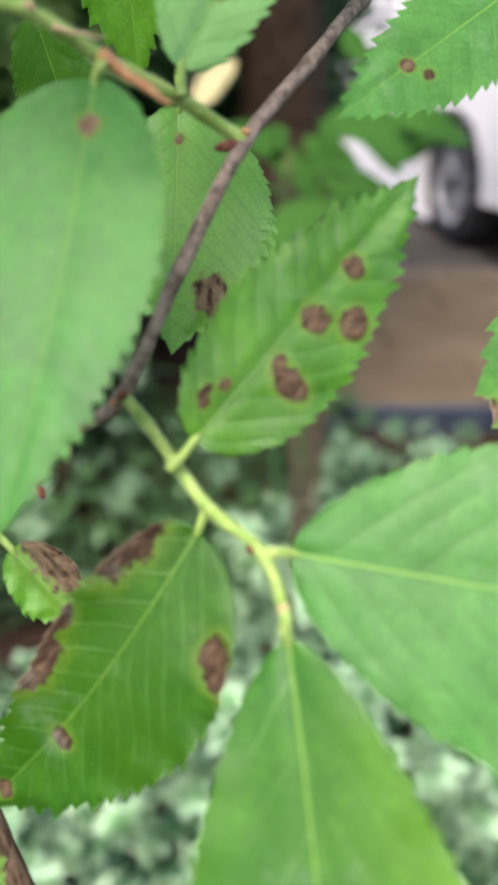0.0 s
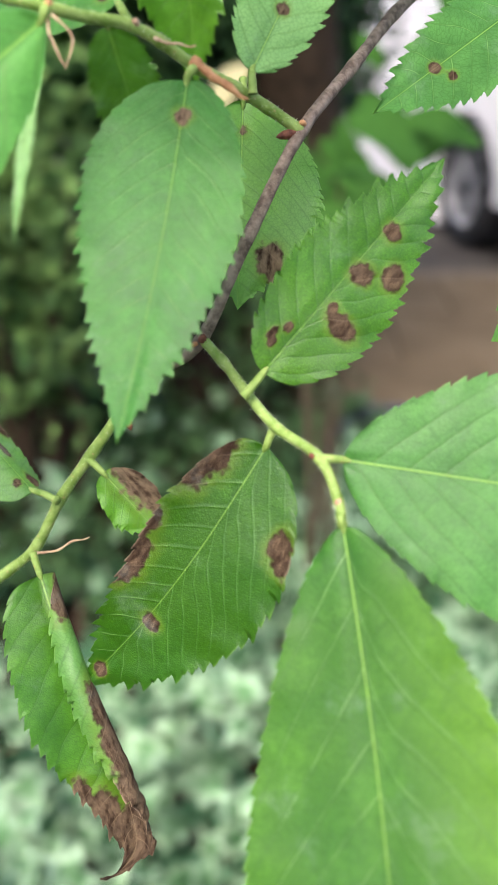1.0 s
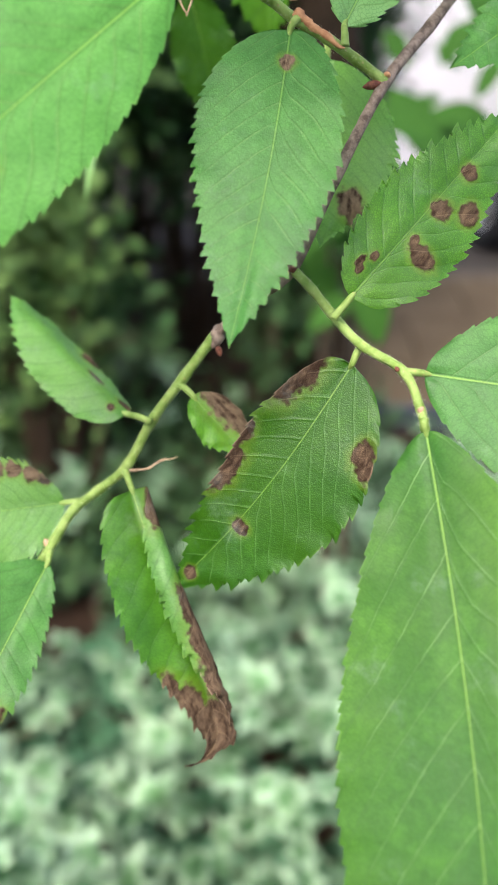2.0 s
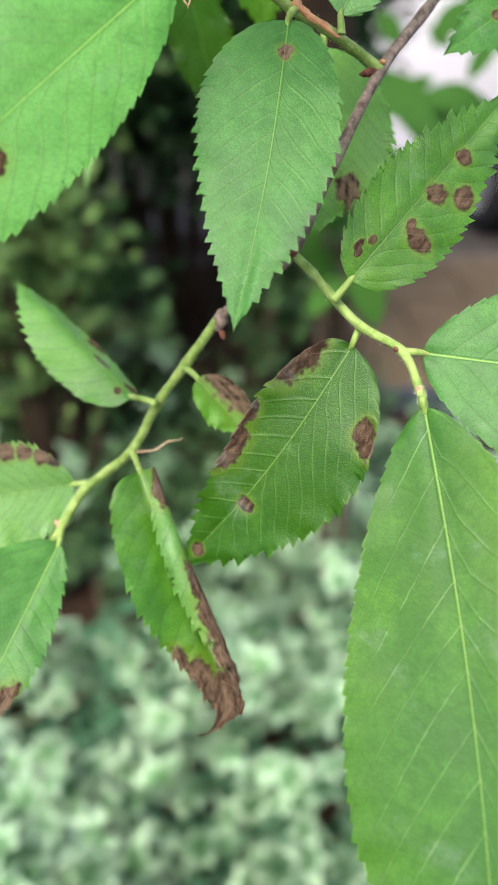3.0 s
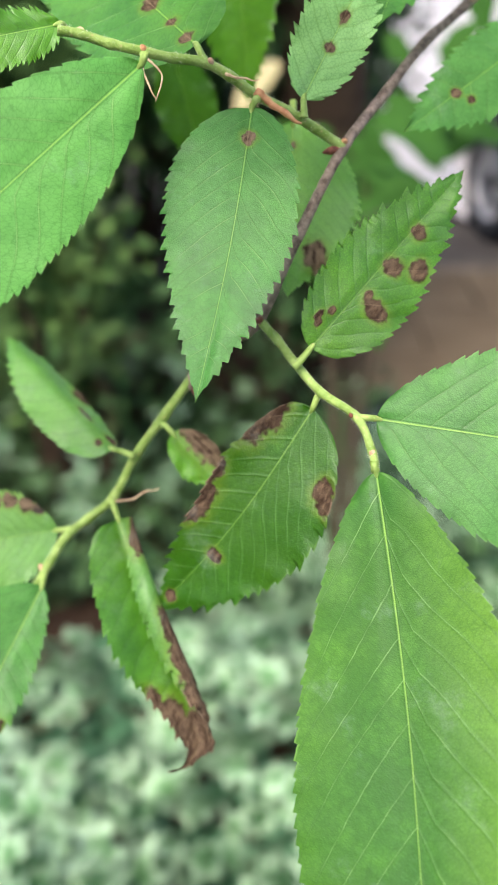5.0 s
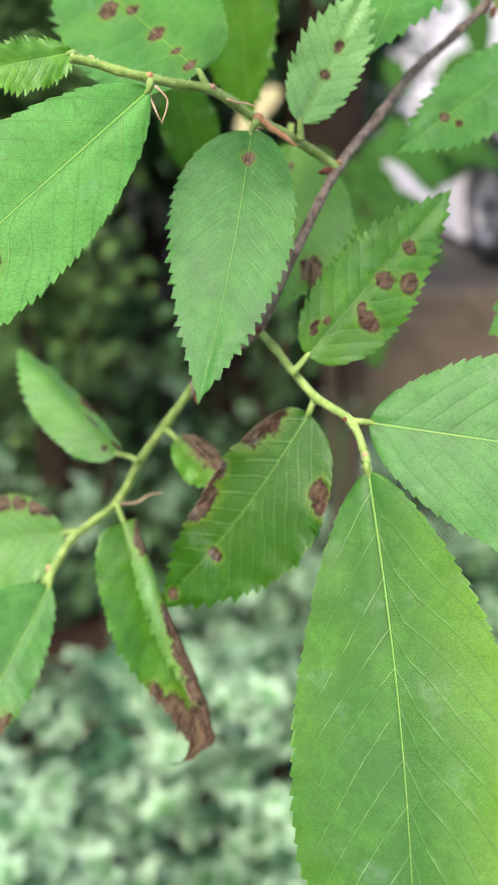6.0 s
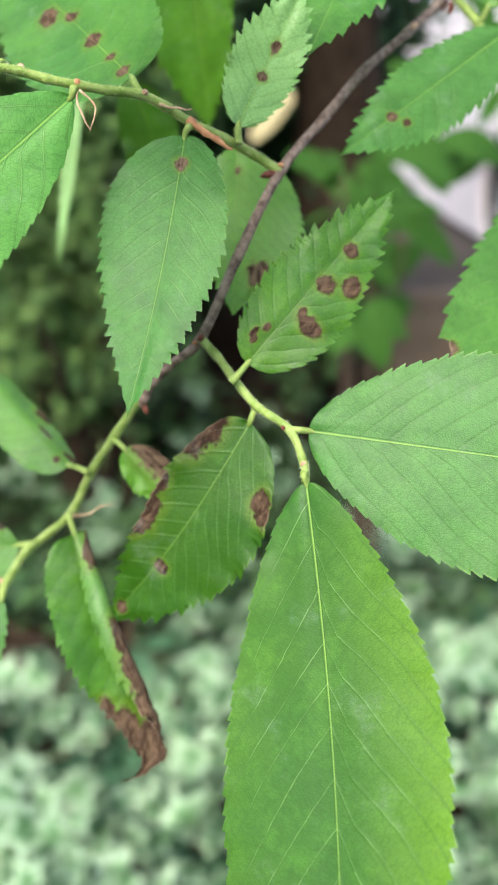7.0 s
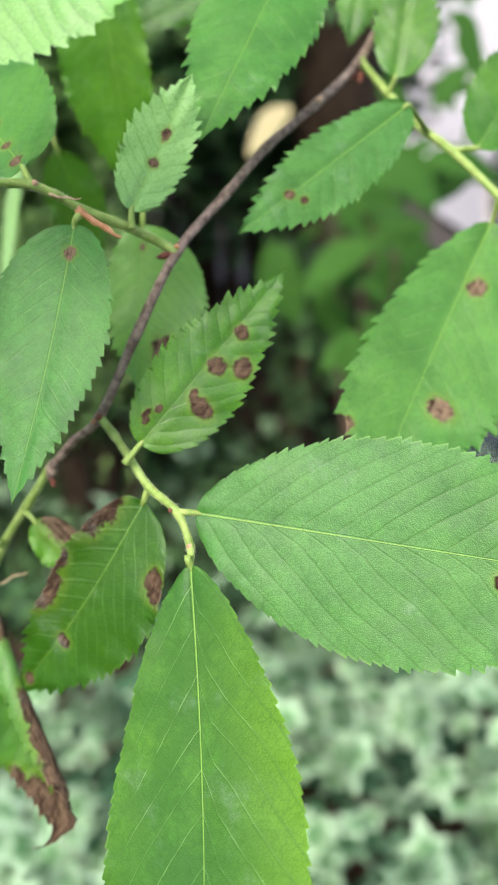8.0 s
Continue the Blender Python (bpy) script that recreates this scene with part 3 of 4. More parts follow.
leaf("dark green leaf high behind the branch", (0.0195, 0.2640, 1.4391), (-0.0285, 0.2441, 1.4212), (-0.0054, 0.2503, 1.4227), (-0.0069, 0.2623, 1.4455), 0.45, tone=0.05)

twig("grey-brown woody elm branch", [(0.0756, 0.2628, 1.4521), (0.0603, 0.2389, 1.4269), (0.0499, 0.2249, 1.4110), (0.0361, 0.2048, 1.4009), (0.0223, 0.1866, 1.3925), (0.0112, 0.1685, 1.3829), (-0.0006, 0.1499, 1.3725), (-0.0112, 0.1385, 1.3545), (-0.0209, 0.1271, 1.3363), (-0.0303, 0.1311, 1.3271), (-0.0391, 0.1327, 1.3174)], 0.0014, 0.00118, bark=True)
twig("yellow-green young elm twig", [(-0.0391, 0.1327, 1.3174), (-0.0469, 0.1313, 1.3068), (-0.0550, 0.1300, 1.2955), (-0.0618, 0.1277, 1.2834), (-0.0698, 0.1271, 1.2761), (-0.0752, 0.1216, 1.2737), (-0.0794, 0.1160, 1.2682), (-0.0829, 0.1136, 1.2630)], 0.00125, 0.00115, hairs=600)
twig("yellow-green elm twig", [(-0.0209, 0.1271, 1.3363), (-0.0164, 0.1223, 1.3332), (-0.0121, 0.1176, 1.3293), (-0.0062, 0.1096, 1.3256), (0.0019, 0.1011, 1.3234), (0.0053, 0.0958, 1.3172), (0.0056, 0.0909, 1.3156)], 0.0011, 0.0009, hairs=600)
twig("pale green elm twig", [(0.0499, 0.2249, 1.4110), (0.0587, 0.2159, 1.4010), (0.0667, 0.2080, 1.3932), (0.0762, 0.2008, 1.3864), (0.0886, 0.1870, 1.3752), (0.0990, 0.1757, 1.3647)], 0.0013, 0.0012, hairs=150)
twig("hairy yellow-green elm twig", [(-0.0006, 0.1499, 1.3725), (-0.0073, 0.1486, 1.3771), (-0.0143, 0.1457, 1.3817), (-0.0217, 0.1432, 1.3857), (-0.0275, 0.1415, 1.3899), (-0.0332, 0.1396, 1.3931), (-0.0399, 0.1358, 1.3945), (-0.0457, 0.1321, 1.3962), (-0.0525, 0.1312, 1.3978), (-0.0586, 0.1305, 1.3998), (-0.0633, 0.1293, 1.4008)], 0.0012, 0.001, hairs=900)

# the branch goes on, out of view, to the tree's trunk
LIMB_WAY = [(0.0756, 0.2628, 1.4521), (0.095, 0.42, 1.52), (0.16, 0.95, 1.82), (0.14, 1.8, 2.12), (0.10, 2.4, 2.22), (0.10, 2.76, 2.28)]
part("limb", tube("limb", glide(LIMB_WAY, 12) - HOME, np.linspace(0.0015, 0.022, 61), 12, 0.03, 77), BARK, elm, "grey-brown elm limb running to the trunk")

# ---- buds and stipules on the twigs ----
stipule([(-0.0217, 0.1368, 1.3874), (-0.0182, 0.1362, 1.3849), (-0.0145, 0.1354, 1.3826), (-0.0112, 0.1350, 1.3806)], 0.00095, STIPULE, "orange dried stipule on the twig")
stipule([(-0.0458, 0.1310, 1.3957), (-0.0454, 0.1290, 1.3919), (-0.0426, 0.1265, 1.3871)], 0.00028, STRAW, "dry curled stipule")
stipule([(-0.0452, 0.1308, 1.3953), (-0.0416, 0.1292, 1.3918), (-0.0429, 0.1263, 1.3868)], 0.00022, STRAW, "dry curled stipule")
stipule([(-0.0286, 0.1389, 1.3908), (-0.0252, 0.1386, 1.3899), (-0.0208, 0.1387, 1.3895)], 0.0003, STRAW, "dry straw-coloured stipule")
stipule([(-0.0603, 0.1233, 1.2849), (-0.0560, 0.1240, 1.2851), (-0.0520, 0.1247, 1.2872), (-0.0483, 0.1254, 1.2878)], 0.00028, STRAW, "dry straw-coloured stipule")
bud((-0.0015, 0.1491, 1.3724), (-0.973, -0.154, -0.172), 0.0045, 0.001, BUD, "small red-brown bud")
bud((-0.0005, 0.1492, 1.3737), (0.241, 0.472, 0.848), 0.0013, 0.0008, STIPULE, "orange-brown bud scar")
bud((-0.0211, 0.1256, 1.3360), (0.424, 0.450, 0.786), 0.0022, 0.0009, BUD, "dark bud at the fork")
bud((-0.0220, 0.1252, 1.3354), (-0.515, 0.381, 0.768), 0.0011, 0.0007, STIPULE, "orange-brown bud scar")
bud((0.0048, 0.0951, 1.3171), (0.553, 0.422, 0.719), 0.0016, 0.0007, STRAW, "tan bud")
bud((0.0007, 0.1006, 1.3237), (-0.515, 0.381, 0.768), 0.0012, 0.0005, BUD, "small red-brown bud")
bud((-0.0807, 0.1151, 1.2666), (-0.501, 0.429, 0.752), 0.0026, 0.0009, STRAW, "tan bud")
bud((-0.0382, 0.1310, 1.3156), (0.322, -0.475, -0.819), 0.0026, 0.0008, BUD, "small red-brown bud")
bud((-0.0374, 0.1341, 1.3197), (-0.350, -0.486, -0.801), 0.006, 0.0018, BARK, "woody knob at the joint")
bud((-0.0456, 0.1314, 1.3961), (-0.197, 0.455, 0.868), 0.0018, 0.0009, STIPULE, "orange-brown bud")
bud((-0.0604, 0.1389, 1.3992), (-0.243, 0.448, 0.860), 0.0018, 0.0009, STRAW, "tan bud")
bud((-0.0321, 0.1393, 1.3928), (0.292, 0.468, 0.834), 0.0016, 0.0009, STRAW, "tan bud")
bud((0.0489, 0.2232, 1.4102), (-0.268, -0.471, -0.840), 0.006, 0.0011, BUD, "small red-brown bud")
bud((0.0502, 0.2209, 1.4077), (-0.178, -0.474, -0.862), 0.004, 0.001, BUD, "small red-brown bud")
bud((0.0362, 0.2006, 1.4021), (0.775, 0.354, 0.524), 0.0025, 0.0009, STRAW, "tan bud scar")

# ---- ground, pavement and road ----
SOIL = plain_material("leaf_litter_soil", (0.016, 0.009, 0.006, 1), (0.040, 0.024, 0.015, 1), 6, 0.95, 0.9, 0.02)
PAVING = plain_material("worn_brown_paving", (0.090, 0.066, 0.040, 1), (0.135, 0.100, 0.062, 1), 3, 0.85, 0.5, 0.003)
ASPHALT = plain_material("asphalt", (0.050, 0.044, 0.040, 1), (0.080, 0.070, 0.062, 1), 4, 0.9, 0.6, 0.004)
STONE = plain_material("kerb_stone", (0.10, 0.080, 0.060, 1), (0.15, 0.122, 0.092, 1), 8, 0.85, 0.5, 0.003)
EDGING = plain_material("dark_blue_edging", (0.022, 0.028, 0.045, 1), (0.040, 0.048, 0.070, 1), 8, 0.55, 0.3, 0.002)


def sheet(name, x0, x1, y0, y1, z, step, lump, seed):
    """A ground sheet with gentle lumps; its far rim goes flat."""
    nx, ny = max(2, int((x1 - x0) / step)), max(2, int((y1 - y0) / step))
    bm = bmesh.new()
    bmesh.ops.create_grid(bm, x_segments=nx, y_segments=ny, size=0.5)
    for v in bm.verts:
        v.co.x, v.co.y = x0 + (v.co.x + 0.5) * (x1 - x0), y0 + (v.co.y + 0.5) * (y1 - y0)
        v.co.z = z + lump * noise.noise(Vector((v.co.x * 3, v.co.y * 3, seed)))
    return bm


def block(bm, x0, x1, y0, y1, z0, z1, bevel=0.0):
    made = bmesh.ops.create_cube(bm, size=1)["verts"]
    for v in made:
        v.co = Vector((x0 + (v.co.x + 0.5) * (x1 - x0), y0 + (v.co.y + 0.5) * (y1 - y0), z0 + (v.co.z + 0.5) * (z1 - z0)))
    if bevel:
        es = list({e for v in made for e in v.link_edges})
        bmesh.ops.bevel(bm, geom=es, offset=bevel, segments=2, affect="EDGES", profile=0.6)
    return bm


ground = tagged(part("ground", sheet("ground", -400, 400, -400, 400, -0.06, 40, 0.0, 0), ASPHALT, None), "dark asphalt and open ground to the horizon", "ground", kind="structure")
bed = tagged(part("garden_bed", sheet("bed", -6, 6, -4, 2.50, 0.0, 0.12, 0.03, 2), SOIL, None), "dark brown soil under leaf litter", "ground", kind="structure")
hedge_bed = tagged(part("hedge_soil", sheet("hedge_bed", -6, 0.25, 2.495, 4.6, 0.0, 0.12, 0.03, 3), SOIL, None), "bare brown soil below the shrubs", "ground", kind="structure")
# raised bed sides close the soil down to the ground below
bm = bmesh.new()
block(bm, -6, 0.26, -4, 4.6, -0.17, -0.04)
block(bm, 0.26, 6, -4, 2.495, -0.17, -0.04)
tagged(part("bed_base", bm, SOIL, None, smooth=False), "brown earth base of the garden bed", "ground", kind="structure")

pavement = tagged(new("pavement"), "worn brown paving slabs beside the garden bed", "pavement", kind="structure")
slab_mesh = None
for i in range(9):
    for j in range(3):
        if slab_mesh is None:
            bm = block(bmesh.new(), -0.297, 0.297, -0.252, 0.252, -0.05, 0.0, 0.006)
            slab_mesh = bpy.data.meshes.new("paving_slab")
            bm.to_mesh(slab_mesh)
            bm.free()
            slab_mesh.materials.append(PAVING)
        ob = new("paving_slab", slab_mesh)
        ob.parent = pavement
        ob.location = (0.56 + i * 0.6 - (0.3 if j % 2 else 0), 2.80 + j * 0.51, 0.012 + 0.002 * math.sin(i * 7 + j * 3))
kerb = tagged(new("kerb"), "grey kerb stones along the road", "kerb", kind="structure")
bm = block(bmesh.new(), -0.495, 0.495, -0.06, 0.06, -0.2, 0.012, 0.012)
kerb_mesh = bpy.data.meshes.new("kerb_stone")
bm.to_mesh(kerb_mesh)
bm.free()
kerb_mesh.materials.append(STONE)
for i in range(-4, 8):
    ob = new("kerb_stone", kerb_mesh)
    ob.parent = kerb
    ob.location = (0.5 + i, 4.13, 0.0)
edge = tagged(new("bed_edging"), "low dark blue edging board along the paving", "edging")
for i in range(6):
    bm = block(bmesh.new(), 0.262 + i * 0.9, 1.158 + i * 0.9, 2.505, 2.54, -0.05, 0.085, 0.006)
    part("board", bm, EDGING, edge, smooth=False)

back_board = part("board", block(bmesh.new(), -0.02, 0.02, 0.0, 0.6, -0.05, 0.09, 0.006), EDGING, edge, smooth=False)
back_board.matrix_basis = pose(0.13, 1.97, 0, 0, 0, -17)

# unseen plain wall behind the viewer, added to keep low sky off the leaves
RENDERED = plain_material("brown_rendered_wall", (0.085, 0.072, 0.058, 1), (0.125, 0.108, 0.088, 1), 2, 0.9, 0.5, 0.004)
tagged(part("unseen_wall_south", block(bmesh.new(), -12, 12, -3.6, -3.3, -0.1, 2.2, 0.01), RENDERED, None, smooth=False), "unseen plain brown wall, added to block low sky", "wall", kind="structure")

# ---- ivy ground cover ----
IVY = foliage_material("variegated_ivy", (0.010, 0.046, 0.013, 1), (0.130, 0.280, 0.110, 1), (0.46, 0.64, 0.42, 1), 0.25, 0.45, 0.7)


def blades(name, template, faces, rim, places, normals, spins, sizes, material, label, category):
    """Many small leaves in one mesh: the template laid at each place."""
    t = np.array(template, float)
    n = np.array(normals, float)
    n /= np.linalg.norm(n, axis=1)[:, None]
    h = np.where(np.abs(n[:, 2:3]) < 0.9, np.array([[0, 0, 1.0]]), np.array([[1.0, 0, 0]]))
    a = np.cross(n, h)
    a /= np.linalg.norm(a, axis=1)[:, None]
    b = np.cross(n, a)
    c, s = np.cos(spins)[:, None], np.sin(spins)[:, None]
    ex, ey = a * c + b * s, b * c - a * s
    pts = (np.array(places)[:, None, :] + (ex[:, None] * t[None, :, :1] + ey[:, None] * t[None, :, 1:2] + n[:, None] * t[None, :, 2:]) * np.array(sizes)[:, None, None])
    k = len(t)
    fs = [tuple(i + o * k for i in f) for o in range(len(places)) for f in faces]
    me = mesh_of(name, pts.reshape(-1, 3), fs, rim=np.tile(rim, len(places)))
    return tagged(part(name, me, material, None), label, category, kind="stuff")


# a five-lobed ivy leaf, one unit long
ang = np.radians([-160, -125, -95, -62, -35, -16, 0, 16, 35, 62, 95, 125, 160])
rad = np.array([0.30, 0.46, 0.28, 0.56, 0.34, 0.46, 0.80, 0.46, 0.34, 0.56, 0.28, 0.46, 0.30])
IVY_T = [(0, 0, 0.0)] + [(0.45 * math.cos(a) * r, 0.45 * math.sin(a) * r, 0.05 * math.cos(a * 3) - 0.10 * r * r) for a, r in zip(ang, rad)] + [
    (math.cos(a) * r, math.sin(a) * r, 0.06 * math.cos(a * 2) - 0.22 * r * r) for a, r in zip(ang, rad)]
IVY_F = []
for k in range(12):
    IVY_F += [(0, 1 + k, 2 + k), (1 + k, 14 + k, 15 + k, 2 + k)]
IVY_R = [0.0] + [0.45] * 13 + [1.0] * 13

rng = np.random.default_rng(7)
COUNT = 11000
xy = np.stack([rng.uniform(-2.1, 2.4, COUNT), -0.7 + 3.32 * rng.random(COUNT)], 1)
clump = np.array([noise.noise(Vector((x * 4.2, y * 4.2, 9.0))) for x, y in xy])
bare = np.hypot((xy[:, 0] + 0.62) / 0.22, (xy[:, 1] - 1.42) / 0.20) + 0.6 * clump
keep = (clump > -0.30 - 0.25 * rng.random(COUNT)) & (bare > 0.9 + 0.2 * rng.random(COUNT))
xy, clump = xy[keep], clump[keep]
rim = np.array([0.45 * noise.noise(Vector((x * 0.9, y * 0.9, 4.0))) for x, y in xy])
inside = (xy[:, 0] > -1.75 + rim) & (xy[:, 0] < 2.05 + rim) & (xy[:, 1] > -0.25 + rim)
xy, clump = xy[inside], clump[inside]
far = xy[:, 1] > 1.46 + 0.08 * np.sin(xy[:, 0] * 5.1) + 0.5 * np.clip((xy[:, 0] + 0.35) / 0.6, 0, 1)
drop_out = far & (rng.random(len(xy)) < 0.93)
xy, clump = xy[~drop_out], clump[~drop_out]
z = 0.03 + 0.20 * np.clip(clump + 0.35, 0, 1) + rng.uniform(0, 0.09, len(xy))
nrm = np.stack([rng.normal(0, 0.55, len(xy)), rng.normal(-0.30, 0.55, len(xy)), np.ones(len(xy))], 1)
blades("ivy_ground_cover", IVY_T, IVY_F, IVY_R, np.column_stack([xy, z]), nrm, rng.uniform(0, 6.28, len(xy)), rng.uniform(0.050, 0.100, len(xy)), IVY,
       "pale variegated ivy covering the garden bed", "ivy")
# a lower layer close to the soil; its dark colour holds the gaps' shade
SHADED_IVY = foliage_material("shaded_ivy", (0.010, 0.040, 0.016, 1), (0.040, 0.120, 0.050, 1), (0.10, 0.22, 0.12, 1), 0.2, 0.5)
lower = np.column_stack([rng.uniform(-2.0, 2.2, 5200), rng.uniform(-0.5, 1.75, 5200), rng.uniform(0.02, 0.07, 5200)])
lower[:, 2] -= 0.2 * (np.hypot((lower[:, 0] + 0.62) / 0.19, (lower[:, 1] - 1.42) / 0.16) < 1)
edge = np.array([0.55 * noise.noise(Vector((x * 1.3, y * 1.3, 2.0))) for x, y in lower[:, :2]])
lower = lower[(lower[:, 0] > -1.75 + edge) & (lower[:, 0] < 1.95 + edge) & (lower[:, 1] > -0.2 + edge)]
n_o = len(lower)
blades("ivy_undergrowth", IVY_T, IVY_F, IVY_R, lower, np.column_stack([rng.normal(0, 0.4, (n_o, 2)), np.ones(n_o)]), rng.uniform(0, 6.28, n_o), rng.uniform(0.05, 0.09, n_o), SHADED_IVY,
       "low ivy leaves close to the soil, darkened for shade", "ivy")
stems = tagged(new("ivy_stems"), "thin brown ivy runners on the soil", "ivy")
VINE = bark_material("vine_bark", (0.06, 0.04, 0.028, 1), (0.14, 0.10, 0.065, 1), 120, 0.85)
for k in range(26):
    x, y, a = rng.uniform(-1.2, 1.8), rng.uniform(0.5, 2.3), rng.uniform(0, 6.28)
    pts = []
    for s in range(7):
        pts.append((x, y, 0.045 + 0.03 * rng.random()))
        a += rng.normal(0, 0.5)
        x, y = x + 0.11 * math.cos(a), min(y + 0.11 * math.sin(a), 2.6)
    part("runner", tube("runner", glide(pts, 4), np.full(25, 0.0035), 6), VINE, stems)

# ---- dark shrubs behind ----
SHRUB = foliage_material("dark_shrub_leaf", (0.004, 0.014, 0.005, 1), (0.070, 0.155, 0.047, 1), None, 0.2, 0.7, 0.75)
DARKBARK = bark_material("dark_bark", (0.018, 0.011, 0.006, 1), (0.046, 0.029, 0.017, 1), 22, 0.95)
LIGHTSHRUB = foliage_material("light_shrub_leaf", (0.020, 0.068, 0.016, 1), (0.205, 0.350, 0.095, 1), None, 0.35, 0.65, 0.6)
OVAL_T = [(0, 0, 0), (0.30, -0.24, 0.05), (0.30, 0, -0.02), (0.30, 0.24, 0.05), (0.65, -0.22, 0.03), (0.65, 0, -0.05), (0.65, 0.22, 0.03), (1.0, 0, -0.14)]
OVAL_F = [(0, 1, 2), (0, 2, 3), (1, 4, 5, 2), (2, 5, 6, 3), (4, 7, 5), (5, 7, 6)]
OVAL_R = [0.0] * 8


def shrub(cx, cy, height, spread, count, size, seed, label, leafage=None):
    """A many-stemmed shrub: stems from the soil and leaves along their upper reach."""
    r = np.random.default_rng(seed)
    thing = tagged(new("shrub"), label, "shrub")
    thing.location = (cx, cy, 0)
    tips = []
    for k in range(9):
        a = r.uniform(0, 6.28)
        out = spread * r.uniform(0.3, 0.95)
        pts = [(0.05 * math.cos(a), 0.05 * math.sin(a), -0.03)]
        for s in (0.3, 0.6, 0.85, 1.0):
            pts.append((out * s * math.cos(a) + r.normal(0, 0.04), out * s * math.sin(a) + r.normal(0, 0.04), height * s * r.uniform(0.85, 1.05)))
        c = glide(pts, 6)
        part("stem", tube("stem", c, np.linspace(0.020, 0.004, len(c)), 7, 0.05, seed + k), DARKBARK, thing)
        tips.append(c)
    pick = r.integers(0, len(tips), count)
    pos = np.array([tips[k][min(len(tips[k]) - 1, int(len(tips[k]) * r.uniform(0.25, 1.0) ** 0.7))] for k in pick])
    pos = pos + r.normal(0, 1, pos.shape) * np.array((spread, spread, height * 0.6)) * 0.17
    pos[:, 2] = np.maximum(pos[:, 2], 0.03)
    nr = np.column_stack([r.normal(0, 0.7, count), r.normal(-0.5, 0.7, count), np.ones(count)])
    ob = blades("foliage", OVAL_T, OVAL_F, OVAL_R, pos, nr, r.uniform(0, 6.28, count), r.uniform(0.6, 1.2, count) * size, leafage or SHRUB, "dense dark green shrub leaves", "")
    if "category" in ob:
        del ob["category"]
    ob.parent = thing
    return thing


shrub(-1.05, 2.75, 1.5, 0.8, 5200, 0.08, 21, "dense yellow-green shrub behind the ivy bed", LIGHTSHRUB)
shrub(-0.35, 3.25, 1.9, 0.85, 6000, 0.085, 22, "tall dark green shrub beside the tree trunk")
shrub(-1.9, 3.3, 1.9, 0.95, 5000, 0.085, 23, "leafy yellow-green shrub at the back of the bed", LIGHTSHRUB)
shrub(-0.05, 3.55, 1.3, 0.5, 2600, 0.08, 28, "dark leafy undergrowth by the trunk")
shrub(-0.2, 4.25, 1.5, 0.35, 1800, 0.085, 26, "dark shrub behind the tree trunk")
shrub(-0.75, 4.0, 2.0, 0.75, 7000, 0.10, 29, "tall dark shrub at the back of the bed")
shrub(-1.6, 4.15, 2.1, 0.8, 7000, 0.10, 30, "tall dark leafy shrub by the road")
shrub(-0.62, 2.0, 0.95, 0.28, 1500, 0.05, 36, "small yellow-green shrub in front of the darker ones", LIGHTSHRUB)
shrub(-0.02, 2.5, 0.7, 0.2, 900, 0.055, 37, "low dark leafy growth at the foot of the trunk")
shrub(-3.0, 4.0, 2.2, 1.0, 3500, 0.1, 27, "dark leafy shrub at the far corner of the bed")
shrub(-0.55, 2.25, 0.55, 0.42, 1100, 0.06, 24, "low green shrub rising from the ivy")
shrub(-1.35, 2.05, 0.6, 0.42, 1100, 0.06, 25, "low green shrub among the ivy")

r = np.random.default_rng(71)
n_u = 7500
pos = np.column_stack([r.uniform(-2.4, 1.4, n_u), 1.5 + 1.12 * r.random(n_u), 0.02 + 0.16 * r.random(n_u) ** 1.5])
pos = pos[(pos[:, 0] < 0.35) | ((pos[:, 1] < 2.1) & (r.random(n_u) < 0.6))]
n_u = len(pos)
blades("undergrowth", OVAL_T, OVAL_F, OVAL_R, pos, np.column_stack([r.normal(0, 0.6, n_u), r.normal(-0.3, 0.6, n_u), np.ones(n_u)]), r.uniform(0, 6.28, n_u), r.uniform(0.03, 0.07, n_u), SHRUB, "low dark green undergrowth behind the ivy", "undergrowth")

# ---- tree trunk ----
trunk_tree = tagged(new("tree"), "dark brown rough tree trunk behind the bed", "tree")
trunk_tree.location = (0.10, 2.75, 0)
pts = [(0, 0, -0.05), (0.01, 0, 0.25), (0.0, 0.01, 0.8), (-0.02, 0.02, 1.5), (0.0, 0.05, 2.4), (0.05, 0.05, 3.4)]
c = glide(pts, 8)
part("trunk", tube("trunk", c, 0.150 + 0.06 * np.exp(-np.linspace(0, 9, len(c))) - 0.03 * np.linspace(0, 1, len(c)), 22, 0.03, 31), DARKBARK, trunk_tree)
# limbs and crown stand above the view, added to shade the shrubs below
r = np.random.default_rng(33)
crown_places = []
for k in range(7):
    a = k * 0.9 + 0.3
    tip = (1.6 * math.cos(a) - 1.2, 1.3 * math.sin(a) - 1.1, 3.4 + 0.7 * r.random())
    base = c[int(len(c) * (0.72 + 0.035 * k))]
    lc = glide([base, (np.array(base) + tip) / 2 + (0, 0, 0.15), tip], 8)
    part("limb", tube("limb", lc, np.linspace(0.05, 0.012, len(lc)), 8, 0.05, 40 + k), DARKBARK, trunk_tree)
    crown_places.append(lc[6:])
cp = np.concatenate(crown_places)
n_c = 2600
pos = cp[r.integers(0, len(cp), n_c)] + r.normal(0, 0.32, (n_c, 3))
ob = blades("crown", OVAL_T, OVAL_F, OVAL_R, pos, np.column_stack([r.normal(0, 0.5, (n_c, 2)), np.ones(n_c)]), r.uniform(0, 6.28, n_c), r.uniform(0.07, 0.12, n_c), SHRUB, "dense green tree crown, unseen, added for shade", "")
ob.parent = trunk_tree

